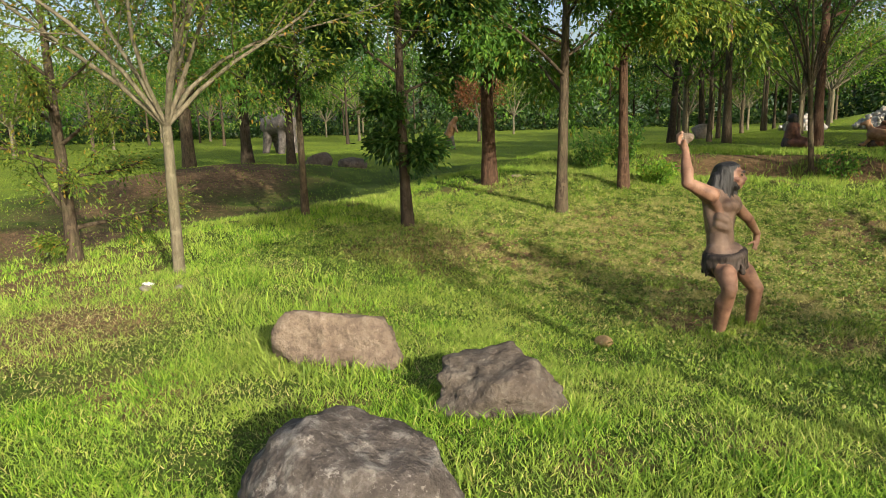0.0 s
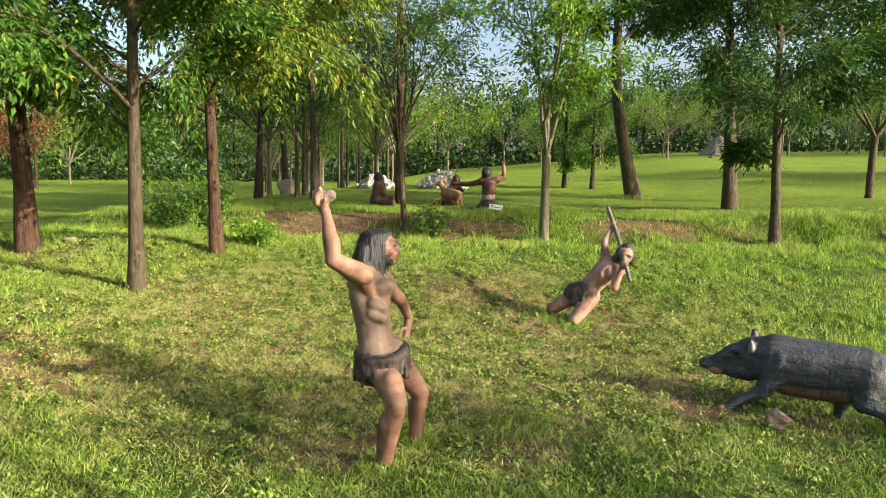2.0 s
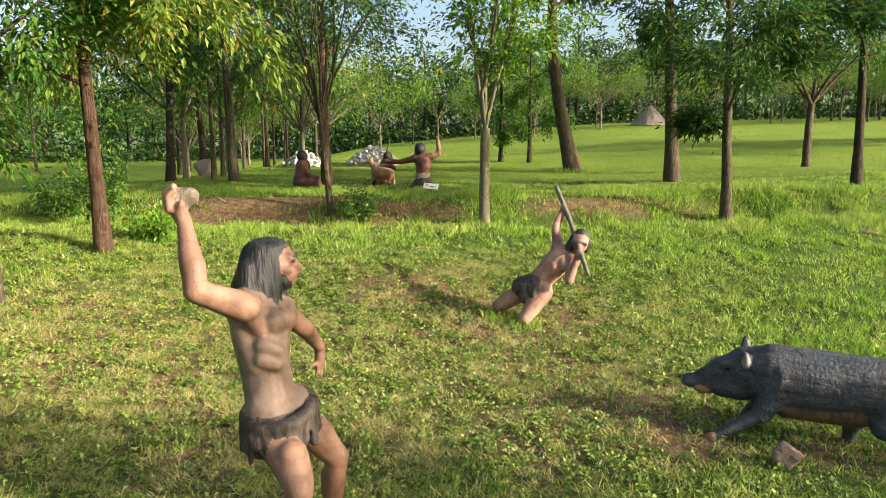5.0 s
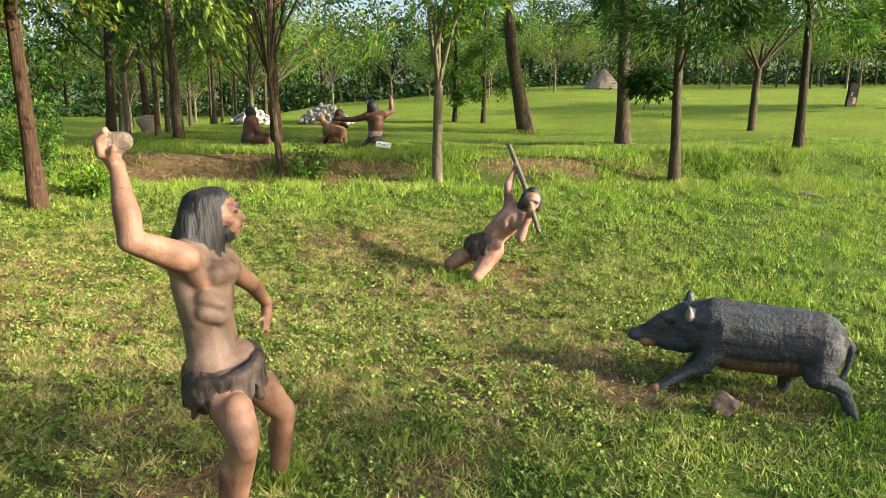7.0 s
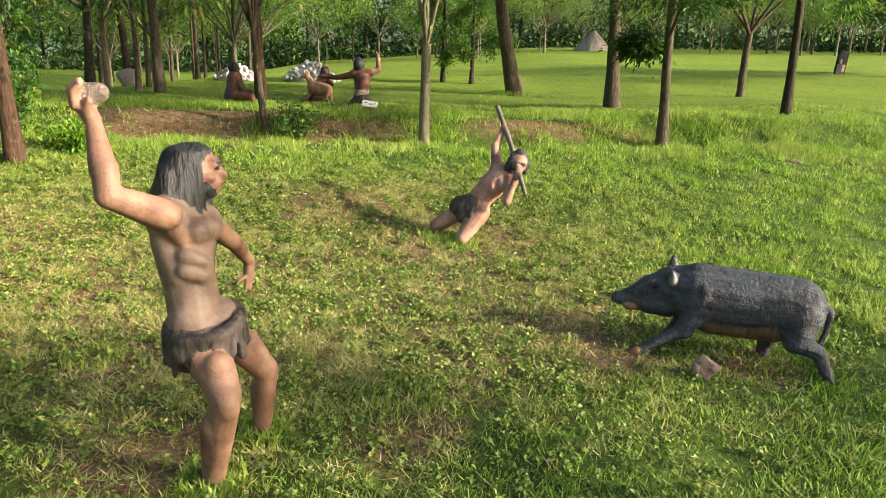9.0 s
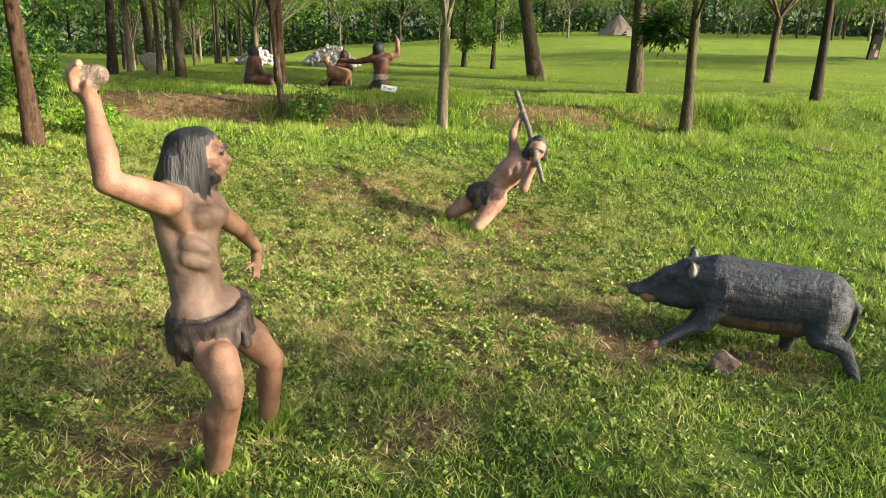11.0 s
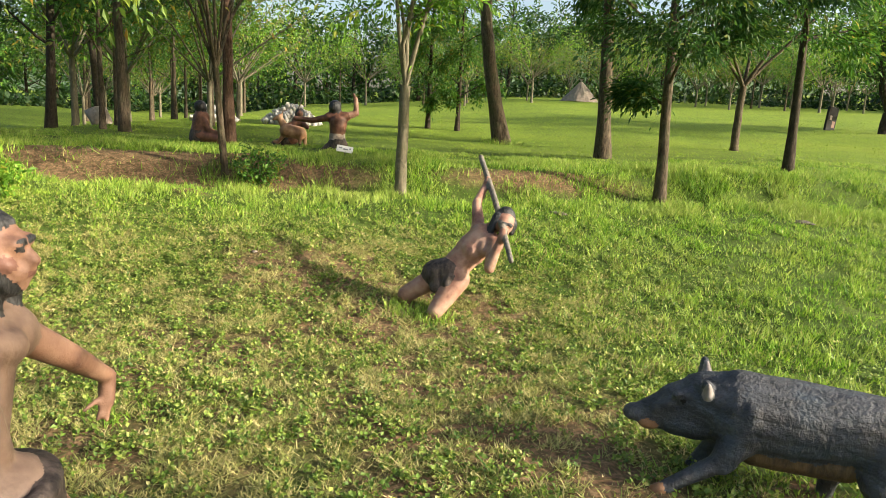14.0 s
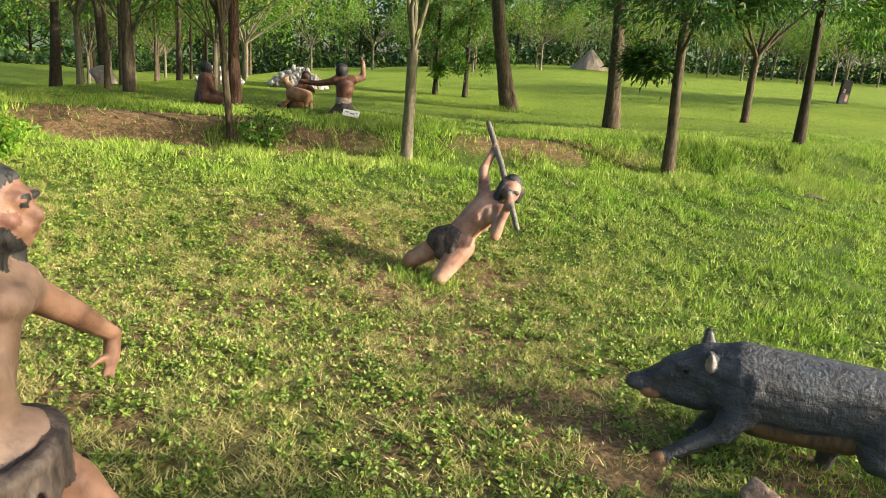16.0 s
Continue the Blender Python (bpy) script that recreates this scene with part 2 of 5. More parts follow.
def ground(x, y):
    x, y = np.asarray(x, float), np.asarray(y, float)
    r = np.hypot(x, y)
    inner = ease(-15, -7, x)
    h = 0.30 * ease(2.6, -0.6, y) * ease(-9, -4, x)
    h = h + 0.40 * ease(-1.8, -5.5, x) * ease(-1.5, 3.5, y) * ease(-13, -8, x) * ease(12.0, 8.5, y)
    h = h + (0.52 * ease(6.2, 11.2, y) + 0.42 * ease(11.5, 12.6, y + 0.18 * np.sin(0.9 * x))) * (0.25 + 0.75 * inner)
    h = h + 0.25 * ease(5, 10, x) * ease(10, 17, y)
    h = h + np.maximum(r - 18, 0) * (0.004 + 0.050 * ease(-0.35, 0.30, np.arctan2(x, y)) * ease(-20, 10, y)) * ease(18, 32, r)
    h = h + lump(x, y, -15.5, 6.5, 3.6, 0.85, 1.3) + lump(x, y, -21, 17, 3.5, 0.4) - lump(x, y, -11.5, 4.5, 2.6, 0.2, 1.6)
    h = h + lump(x, y, -2.4, 10.4, 0.35, 0.14) + lump(x, y, -0.9, 8.4, 0.9, 0.06) + lump(x, y, 6.5, 12.2, 1.6, 0.12)
    near = ease(60, 10, r)
    h = h + near * (0.022 * np.sin(1.9 * x + 0.7 * y) * np.sin(1.3 * y - 0.4 * x) + 0.012 * np.sin(4.3 * x + 1.1) * np.sin(3.7 * y + 0.5))
    return h


def z_at(x, y):
    return float(ground(x, y))


WORN = [(-4.8, 3.4, 1.2, 0.55), (0.35, 6.95, 0.55, 0.7), (-0.5, 8.25, 0.8, 0.55), (1.42, 4.15, 0.26, 0.9), (2.35, 4.02, 0.24, 0.9), (1.2, 4.75, 0.35, 0.4), (-3.6, 12.1, 2.1, 0.95),
        (-1.0, 12.1, 1.2, 0.45), (2.3, 12.1, 1.1, 0.5), (4.0, 12.2, 0.9, 0.3), (-1.2, 3.0, 0.3, 0.6), (0.05, 3.2, 0.2, 0.5), (-5.8, -0.3, 0.9, 0.6), (-2.4, 10.4, 0.28, 0.5),
        (-2.0, 5.2, 2.6, 0.34), (0.6, 5.2, 1.6, 0.28), (-7.3, 7.9, 0.9, 0.45), (-15.5, 5.5, 3.6, 0.5), (-11.0, 1.0, 2.6, 0.45), (-9.2, 5.6, 1.5, 0.45), (-0.3, -0.3, 0.3, 0.35), (1.2, 7.2, 0.5, 0.4), (-7.8, -0.6, 1.6, 0.5), (-4.2, 6.4, 1.2, 0.3),
        (-5.0, -1.6, 1.2, 0.6), (-1.7, -0.75, 0.4, 0.35), (0.2, 0.5, 0.35, 0.35), (-2.9, -1.3, 0.5, 0.4), (-3.4, 0.9, 0.6, 0.35), (0.9, 2.3, 0.3, 0.4)]


def wear(x, y):
    w = 0.0
    for cx, cy, r, a in WORN:
        w = w + lump(x, y, cx, cy, r, a, 0.42 if 11 < cy < 14 else 1.0)
    return np.clip(w * (0.45 + 0.75 * value_noise(x, y, 0.7, 8) + 0.45 * value_noise(x, y, 0.25, 9)), 0, 1)


def value_noise(x, y, size, seed=0):
    """Smooth noise between 0 and 1 with features of that size in metres."""
    u, w = np.asarray(x) / size + 311.7 * (seed + 1), np.asarray(y) / size + 173.3 * (seed + 1)
    i, j = np.floor(u), np.floor(w)
    a, b = u - i, w - j
    a, b = a * a * (3 - 2 * a), b * b * (3 - 2 * b)

    def h(p, q):
        t = np.sin(p * 127.1 + q * 311.7 + seed * 17.3) * 43758.5453
        return t - np.floor(t)

    return (h(i, j) * (1 - a) + h(i + 1, j) * a) * (1 - b) + (h(i, j + 1) * (1 - a) + h(i + 1, j + 1) * a) * b


# ---- mesh helpers ----


class Buf:
    """Collects vertices and faces for one mesh."""

    def __init__(self):
        self.v, self.f, self.n = [], [], 0

    def add(self, v, f):
        self.v.append(np.asarray(v, float))
        self.f.append(np.asarray(f, int) + self.n)
        self.n += len(v)
        return self

    def mesh(self, name, mats, smooth=True):
        return grid_mesh(name, np.concatenate(self.v), self.f, mats, smooth)


def grid_mesh(name, v, blocks, mats, smooth=True):
    """A mesh from an array of vertices and blocks of faces with equal numbers of corners."""
    me = bpy.data.meshes.new(name)
    me.vertices.add(len(v))
    me.vertices.foreach_set("co", np.asarray(v, np.float32).ravel())
    loops = np.concatenate([b.ravel() for b in blocks]).astype(np.int32)
    sizes = np.concatenate([np.full(len(b), b.shape[1]) for b in blocks])
    me.loops.add(len(loops))
    me.loops.foreach_set("vertex_index", loops)
    me.polygons.add(len(sizes))
    me.polygons.foreach_set("loop_start", np.r_[0, np.cumsum(sizes)[:-1]].astype(np.int32))
    me.polygons.foreach_set("use_smooth", np.full(len(sizes), smooth))
    me.update(calc_edges=True)
    for m in mats if isinstance(mats, (list, tuple)) else [mats]:
        me.materials.append(m)
    return me


def tube(points, radii, n=8, caps=True):
    """A round tube through points."""
    p, r = np.asarray(points, float), np.asarray(radii, float)
    d = np.gradient(p, axis=0)
    d /= np.linalg.norm(d, axis=1)[:, None] + 1e-9
    ref = np.array([1.0, 0, 0]) if abs(d[:, 2]).mean() > 0.6 else np.array([0, 0, 1.0])
    u = np.cross(d, ref)
    u /= np.linalg.norm(u, axis=1)[:, None] + 1e-9
    w = np.cross(d, u)
    a = np.arange(n) * 2 * np.pi / n
    v = p[:, None] + r[:, None, None] * (np.cos(a)[None, :, None] * u[:, None] + np.sin(a)[None, :, None] * w[:, None])
    i = np.arange(len(p) - 1)[:, None] * n
    j, k2 = np.arange(n)[None], (np.arange(n)[None] + 1) % n
    f = np.stack([i + j, i + n + j, i + n + k2, i + k2], -1).reshape(-1, 4)
    return v.reshape(-1, 3), f


def capsule(a, b, ra, rb, n=14):
    """A closed rounded cone from a to b."""
    a, b = np.asarray(a, float), np.asarray(b, float)
    d = b - a
    length = np.linalg.norm(d)
    d = d / length if length > 1e-6 else np.array([0, 0, 1.0])
    t = np.radians([-89, -65, -40, -15])
    pts = [a + d * ra * math.sin(q) for q in t] + [a + (b - a) * s for s in (0.2, 0.5, 0.8)] + [b - d * rb * math.sin(q) for q in t[::-1]]
    rad = [ra * math.cos(q) for q in t] + [ra + (rb - ra) * s for s in (0.2, 0.5, 0.8)] + [rb * math.cos(q) for q in t[::-1]]
    v, f = tube(pts, rad, n)
    m = len(v)
    v = np.vstack([v, pts[0], pts[-1]])
    ring = np.arange(n)
    c0 = np.stack([np.full(n, m), ring, (ring + 1) % n], 1)
    c1 = np.stack([np.full(n, m + 1), m - n + (ring + 1) % n, m - n + ring], 1)
    return v, f, np.vstack([c0, c1])


def part(name, mesh, parent, label=""):
    ob = new(name, mesh)
    ob.parent = parent
    return tagged(ob, label)


def sculpted(name, segs, mats, voxel, soften=5):
    """One closed mesh fused from rounded limbs. segs: from, to, radius, radius, material."""
    v, q, t, n = [], [], [], 0
    for a, b, ra, rb, _ in segs:
        cv, cq, ct = capsule(a, b, ra, rb)
        v.append(cv), q.append(cq + n), t.append(ct + n)
        n += len(cv)
    rough = new("rough", grid_mesh("rough", np.concatenate(v), [np.concatenate(q), np.concatenate(t)], []))
    mod = rough.modifiers.new("fuse", "REMESH")
    mod.mode, mod.voxel_size = "VOXEL", voxel
    mod = rough.modifiers.new("soften", "SMOOTH")
    mod.factor, mod.iterations = 0.5, soften
    me = bpy.data.meshes.new_from_object(rough.evaluated_get(bpy.context.evaluated_depsgraph_get()))
    bpy.data.objects.remove(rough)
    me.name = name
    me.materials.clear()
    for m in mats:
        me.materials.append(m)
    c = np.empty(len(me.polygons) * 3, np.float32)
    me.polygons.foreach_get("center", c)
    c = c.reshape(-1, 3)
    c = c + 0.35 * voxel * np.sin(c[:, [1, 2, 0]] * 70)
    best, pick = np.full(len(c), 1e9), np.zeros(len(c), np.int32)
    for a, b, ra, rb, m in segs:
        a, d = np.asarray(a, float), np.subtract(b, a)
        s = np.clip(((c - a) @ d) / max(d @ d, 1e-9), 0, 1)
        gap = np.linalg.norm(c - a - s[:, None] * d, axis=1) - (ra + (rb - ra) * s)
        win = gap < best
        best[win], pick[win] = gap[win], m
    me.polygons.foreach_set("material_index", pick)
    me.polygons.foreach_set("use_smooth", np.ones(len(c), bool))
    return me


# ---- ground sheet ----


def spread(near, far, step, grow):
    out, s = [0.0], step
    while out[-1] < far:
        if out[-1] > near:
            s *= grow
        out.append(out[-1] + s)
    return np.array(out)


def ground_sheet():
    gx = spread(11, 1500, 0.2, 1.09)
    gx = np.r_[-gx[:0:-1], gx]
    gy = np.r_[-spread(4, 1500, 0.2, 1.14)[:0:-1], spread(16, 1500, 0.2, 1.07)]
    X, Y = np.meshgrid(gx, gy)
    v = np.stack([X, Y, ground(X, Y)], -1).reshape(-1, 3)
    w = len(gx)
    i = (np.arange(len(gy) - 1)[:, None] * w + np.arange(w - 1)[None]).ravel()
    me = grid_mesh("ground", v, [np.stack([i, i + 1, i + w + 1, i + w], 1)], M_GROUND)
    at = me.attributes.new("wear", "FLOAT", "POINT")
    at.data.foreach_set("value", wear(v[:, 0], v[:, 1]).astype(np.float32))
    at = me.attributes.new("mown", "FLOAT", "POINT")
    at.data.foreach_set("value", ease(12, 26, np.hypot(v[:, 0], v[:, 1])).astype(np.float32))
    return tagged(new("ground", me), "grassy park ground with worn brown soil patches and a low bank", "ground", kind="structure")


ground_sheet()

# ---- trees ----


def bent(start, way, length, n, rng, curl=0.12, up=0.0):
    """A limb's line: n points that wander."""
    p, d, out = np.array(start, float), np.array(way, float), []
    d /= np.linalg.norm(d)
    for _ in range(n):
        out.append(p.copy())
        d = d + rng.normal(0, curl, 3) + np.array([0, 0, up])
        d /= np.linalg.norm(d)
        p = p + d * length / (n - 1)
    return np.array(out)


def leaf_cloud(spots, ways, size, rng, droop=0.35, slim=0.36):
    """Folded leaves at the spots, each of two triangles."""
    n = len(spots)
    d = np.asarray(ways, float) + rng.normal(0, 0.55, (n, 3)) - np.array([0, 0, droop])
    d /= np.linalg.norm(d, axis=1)[:, None] + 1e-9
    up = np.array([0, 0, 1.0]) + rng.normal(0, 0.45, (n, 3))
    s = np.cross(d, up)
    s /= np.linalg.norm(s, axis=1)[:, None] + 1e-9
    nn = np.cross(s, d)
    L = size * rng.uniform(0.6, 1.25, n)[:, None]
    p = np.asarray(spots)
    v = np.stack([p, p + d * L * 0.45 + s * L * slim * 0.6 + nn * L * 0.10, p + d * L - np.array([0, 0, 1]) * L * 0.12, p + d * L * 0.45 - s * L * slim * 0.6 + nn * L * 0.10], 1).reshape(-1, 3)
    i = np.arange(n)[:, None] * 4
    return v, np.concatenate([i + np.array([[0, 1, 2]]), i + np.array([[0, 2, 3]])])


def tree_meshes(seed, height, radius, fork, spread_r, bark, leaf, leaves, size, lean=(0, 0), limbs=7, vase=False, crown_low=None, droop=0.35, bend=0.0, slim=0.36, sides=9, under=0.0, joined=False, narrow=1.0):
    """Trunk, limbs and crown of one tree, with its foot at the origin."""
    rng = np.random.default_rng(seed)
    wood, boughs = Buf(), []
    top = fork if vase else height * 0.9
    m = 9
    s = np.linspace(0, 1, m)
    line = np.stack([lean[0] * s * top + bend * np.sin(s * np.pi) + np.cumsum(rng.normal(0, 0.012, m)) * radius * 4, lean[1] * s * top + np.cumsum(rng.normal(0, 0.012, m)) * radius * 4, s * top - 0.06], 1)
    taper = radius * (1 - (0.22 if vase else 0.72) * s)
    taper[0] *= 1.3
    wood.add(*tube(line, taper, sides))
    spots, ways, count = [], [], 0
    low = fork if crown_low is None else crown_low
    for k3 in range(limbs):
        q = 1.0 if vase else (low + (top - low) * ((k3 + 0.3) / limbs)) / top
        base = np.array([np.interp(q, s, line[:, c]) for c in range(3)])
        a = k3 * 2.4 + rng.uniform(-0.35, 0.35) + seed
        steep = rng.uniform(0.9, 1.9) * narrow if vase else 0.25 + 0.75 * q
        way = np.array([math.cos(a), math.sin(a), steep])
        length = (height - fork) * rng.uniform(0.75, 1.05) if vase else spread_r * (1.25 - 0.62 * q) * rng.uniform(0.8, 1.15) * (0.26 if base[2] < fork * 0.95 else 1.0)
        limb = bent(base, way, length, 7, rng, 0.13, 0.02)
        r0 = (radius * 0.44 if vase else radius * (0.40 - 0.22 * q))
        bough = Buf().add(*(tube(limb[::3], r0 * np.linspace(1, 0.2, 3), 4) if joined else tube(limb, r0 * np.linspace(1, 0.2, 7), 6)))
        boughs.append(bough)
        for j in range(6):
            q2 = 0.25 + 0.75 * (j + rng.uniform(0, 1)) / 6
            b2 = np.array([np.interp(q2, np.linspace(0, 1, 7), limb[:, c]) for c in range(3)])
            w2 = (limb[-1] - limb[0]) / length + rng.normal(0, 0.6, 3)
            w2[2] = w2[2] * 0.6 + (0.25 if vase else -0.02)
            twig = bent(b2, w2, length * rng.uniform(0.32, 0.55), 5, rng, 0.2, -0.02)
            if not joined:
                bough.add(*tube(twig, r0 * 0.28 * np.linspace(1, 0.25, 5), 4))
            elif j % 2:
                bough.add(*tube(twig[::4], r0 * 0.3 * np.array([1, 0.3]), 3))
            spots.append(twig), ways.append((twig[-1] - twig[0]) / np.linalg.norm(twig[-1] - twig[0]))
            count += 1
    per = max(3, leaves // count)
    P, W = [], []
    for tw, way in zip(spots, ways):
        u = rng.uniform(0.05, 1.12, per)
        p = np.stack([np.interp(u, np.linspace(0, 1.0, 5), tw[:, c]) for c in range(3)], 1)
        side = rng.normal(0, 1, (per, 3))
        loose = size * 1.1 + 0.10 * np.linalg.norm(tw[-1] - tw[0])
        P.append(p + side * loose * rng.uniform(0.2, 1.0, (per, 1)) - np.array([0, 0, under]) * rng.uniform(0, 1, (per, 1)))
        W.append(np.tile(way, (per, 1)) + side * 0.5)
    crown = Buf().add(*leaf_cloud(np.concatenate(P), np.concatenate(W), size, rng, droop, slim))
    if joined:
        for b in boughs:
            wood.add(np.concatenate(b.v), np.concatenate(b.f))
        return [("trunk", wood.mesh("trunk", bark)), ("crown", crown.mesh("crown", leaf, False))]
    return [("trunk", wood.mesh("trunk", bark))] + [("limb", b.mesh("limb", bark)) for b in boughs] + [("crown", crown.mesh("crown", leaf, False))]


def plant_tree(x, y, label, meshes, group="", turn=0, size=1.0, sink=0.03, category="tree"):
    ob = tagged(new("tree"), label, category, group)
    ob.matrix_world = pose(x, y, z_at(x, y) - sink, 0, 0, turn) @ Matrix.Diagonal((size, size, size, 1))
    for name, me in meshes:
        part(name, me, ob)
    return ob


# Trees round the hollow.
plant_tree(-5.86, 0.49, "young pale-barked tree with open spreading limbs and thin leaves", tree_meshes(11, 5.4, 0.066, 1.7, 2.0, M_BARK_PALE, M_LEAF_YELLOW, 16500, 0.068, (0.03, 0.0), 12, True))
plant_tree(-8.2, 3.95, "slender brown tree in the shade of its neighbours", tree_meshes(12, 6.0, 0.065, 2.0, 2.0, M_BARK, M_LEAF, 26000, 0.089, (0.0, 0.0), 14, crown_low=2.0))
plant_tree(-5.66, 3.87, "dark-barked tree with leafy shoots low on its trunk", tree_meshes(13, 6.2, 0.085, 1.9, 1.5, M_BARK_DARK, M_LEAF_DARK, 26000, 0.096, (0.0, 0.0), 15, crown_low=0.9, bend=-0.05, slim=0.5))
plant_tree(-7.45, 8.15, "tall straight red-brown pine trunk under a high crown", tree_meshes(14, 9.0, 0.15, 2.6, 2.3, M_BARK_RED, M_LEAF_DARK, 24300, 0.129, (-0.02, 0.0), 13, sides=12, crown_low=2.3))
plant_tree(-4.65, 6.42, "brown tree with rough bark and hanging long leaves", tree_meshes(15, 6.5, 0.095, 1.9, 2.2, M_BARK, M_LEAF, 31200, 0.105, (0.02, 0.0), 14, droop=0.5, slim=0.38, sides=11, under=0.4))
plant_tree(-4.58, 8.47, "red-brown tree with drooping yellowing leaf sprays", tree_meshes(16, 7.0, 0.10, 2.1, 2.6, M_BARK_RED, M_LEAF_YELLOW, 39900, 0.105, (-0.03, 0.0), 15, droop=0.6, slim=0.36, sides=11, under=0.45))
plant_tree(-2.29, 12.03, "slim grey tree with upswept limbs on the bank", tree_meshes(17, 6.6, 0.06, 1.75, 1.2, M_BARK, M_LEAF, 5900, 0.096, (-0.07, 0.0), 10, True, narrow=2.7, sides=10))
plant_tree(0.46, 11.46, "smooth pale grey tree forking into two limbs", tree_meshes(18, 6.0, 0.095, 1.75, 1.4, M_BARK_PALE, M_LEAF_BRIGHT, 8700, 0.112, (-0.005, 0.0), 6, True, narrow=2.1, droop=0.4, slim=0.4, sides=12))
plant_tree(3.95, 22.4, "tall leaning tree with a curved dark trunk", tree_meshes(19, 11.0, 0.25, 4.0, 2.8, M_BARK, M_LEAF_DARK, 27800, 0.177, (-0.02, 0.0), 13, bend=-0.75, sides=12, crown_low=5.2))
plant_tree(5.72, 17.8, "stout rough-barked tree leaning slightly", tree_meshes(20, 9.0, 0.19, 3.8, 2.9, M_BARK, M_LEAF_DARK, 34700, 0.161, (-0.07, 0.0), 15, sides=12, crown_low=4.2))
plant_tree(4.70, 11.72, "grey-barked tree with a dense green crown", tree_meshes(21, 7.0, 0.095, 1.8, 2.6, M_BARK, M_LEAF_DARK, 39900, 0.105, (-0.045, 0.0), 15, crown_low=1.6, sides=11))
plant_tree(10.3, 19.9, "slim tree forking low into a narrow crown", tree_meshes(22, 8.0, 0.12, 1.9, 2.6, M_BARK, M_LEAF_DARK, 14800, 0.145, (0.02, 0.0), 5, True))
plant_tree(8.3, 14.05, "slim dark tree leaning over the lawn", tree_meshes(23, 7.5, 0.10, 2.1, 2.6, M_BARK_DARK, M_LEAF, 22600, 0.129, (-0.03, 0.0), 12))
plant_tree(-8.84, 0.47, "small tree wrapped in leafy climbing shoots", tree_meshes(24, 4.8, 0.10, 0.3, 1.1, M_BARK, M_LEAF_YELLOW, 11300, 0.068, (-0.02, 0.0), 18, crown_low=0.25))
plant_tree(-6.10, 18.28, "thick dark-trunked tree in the grove", tree_meshes(25, 9.5, 0.125, 2.6, 3.0, M_BARK, M_LEAF_DARK, 19100, 0.121, (-0.02, 0.0), 12))
plant_tree(-3.07, 15.90, "straight red-brown tree in the grove", tree_meshes(26, 9.0, 0.125, 3.0, 2.2, M_BARK_RED, M_LEAF, 16500, 0.121, (-0.01, 0.0), 11))
plant_tree(-9.55, 25.44, "dark grove tree beyond the bank", tree_meshes(27, 8.0, 0.14, 2.2, 2.7, M_BARK_DARK, M_LEAF, 14800, 0.129, (-0.05, 0.0), 11))
plant_tree(-8.36, 19.49, "dark grove tree beyond the bank", tree_meshes(28, 8.0, 0.13, 2.0, 2.6, M_BARK_DARK, M_LEAF_DARK, 14800, 0.121, (0.05, 0.0), 11))
plant_tree(2.98, 27.0, "small round-crowned tree on the lawn", tree_meshes(29, 5.2, 0.10, 1.2, 1.7, M_BARK_DARK, M_LEAF, 7800, 0.137, (0.0, 0.0), 10, crown_low=0.9))
plant_tree(1.87, 27.6, "small upright tree on the lawn", tree_meshes(30, 5.6, 0.10, 1.1, 1.4, M_BARK_DARK, M_LEAF, 7800, 0.137, (0.0, 0.0), 10, crown_low=0.8))
plant_tree(20.1, 26.6, "broad dark tree with several low stems", tree_meshes(31, 6.5, 0.22, 0.9, 4.2, M_BARK_DARK, M_LEAF_DARK, 20800, 0.161, (0.0, 0.0), 9, True))
plant_tree(-19.2, 7.7, "thick-trunked tree on the brown slope", tree_meshes(32, 8.0, 0.22, 2.4, 3.2, M_BARK, M_LEAF, 14800, 0.152, (0.0, 0.0), 11))
plant_tree(-23.5, 12.5, "dark tree on the far open lawn", tree_meshes(33, 8.0, 0.24, 2.4, 3.4, M_BARK_DARK, M_LEAF_DARK, 13900, 0.161, (0.0, 0.0), 11))
plant_tree(-18.2, 10.9, "slim dark tree on the brown slope", tree_meshes(34, 7.5, 0.16, 2.2, 3.0, M_BARK_DARK, M_LEAF, 13900, 0.152, (0.0, 0.0), 11))
# Trees beyond the walker's shoulder that shade the hollow.
plant_tree(8.6, -1.88, "tall tree that throws its shade over the hollow", tree_meshes(35, 8.0, 0.12, 5.2, 1.7, M_BARK, M_LEAF, 7000, 0.16, (0.0, 0.0), 12, crown_low=5.0))
plant_tree(9.9, -0.6, "bushy young tree that dapples the hollow", tree_meshes(36, 5.4, 0.09, 2.4, 1.5, M_BARK, M_LEAF, 2900, 0.14, (0.0, 0.0), 12, crown_low=2.2))
plant_tree(9.5, 1.45, "low bushy tree that shades the boar", tree_meshes(37, 3.7, 0.07, 1.4, 1.05, M_BARK, M_LEAF, 1000, 0.13, (0.0, 0.0), 12, crown_low=1.3))

# The grove and the far rows share a few forms.
rng_plan = random.Random(5)
GROVE = [tree_meshes(50 + i, h, 0.10, f, r, b, l, 1700, 0.20, (0, 0), 9, vase, joined=True, sides=6) for i, (h, f, r, b, l, vase) in enumerate([
    (6.0, 1.9, 1.8, M_BARK_PALE, M_LEAF_BRIGHT, True), (7.0, 2.2, 2.1, M_BARK, M_LEAF, False), (6.5, 1.6, 1.9, M_BARK_PALE, M_LEAF_YELLOW, True), (8.0, 2.4, 2.4, M_BARK_DARK, M_LEAF, False)])]
GROVE_SAID = ["young pale-stemmed tree with light green leaves", "green park tree in the grove", "young tree with yellowing leaves", "dark-stemmed grove tree with a full crown"]


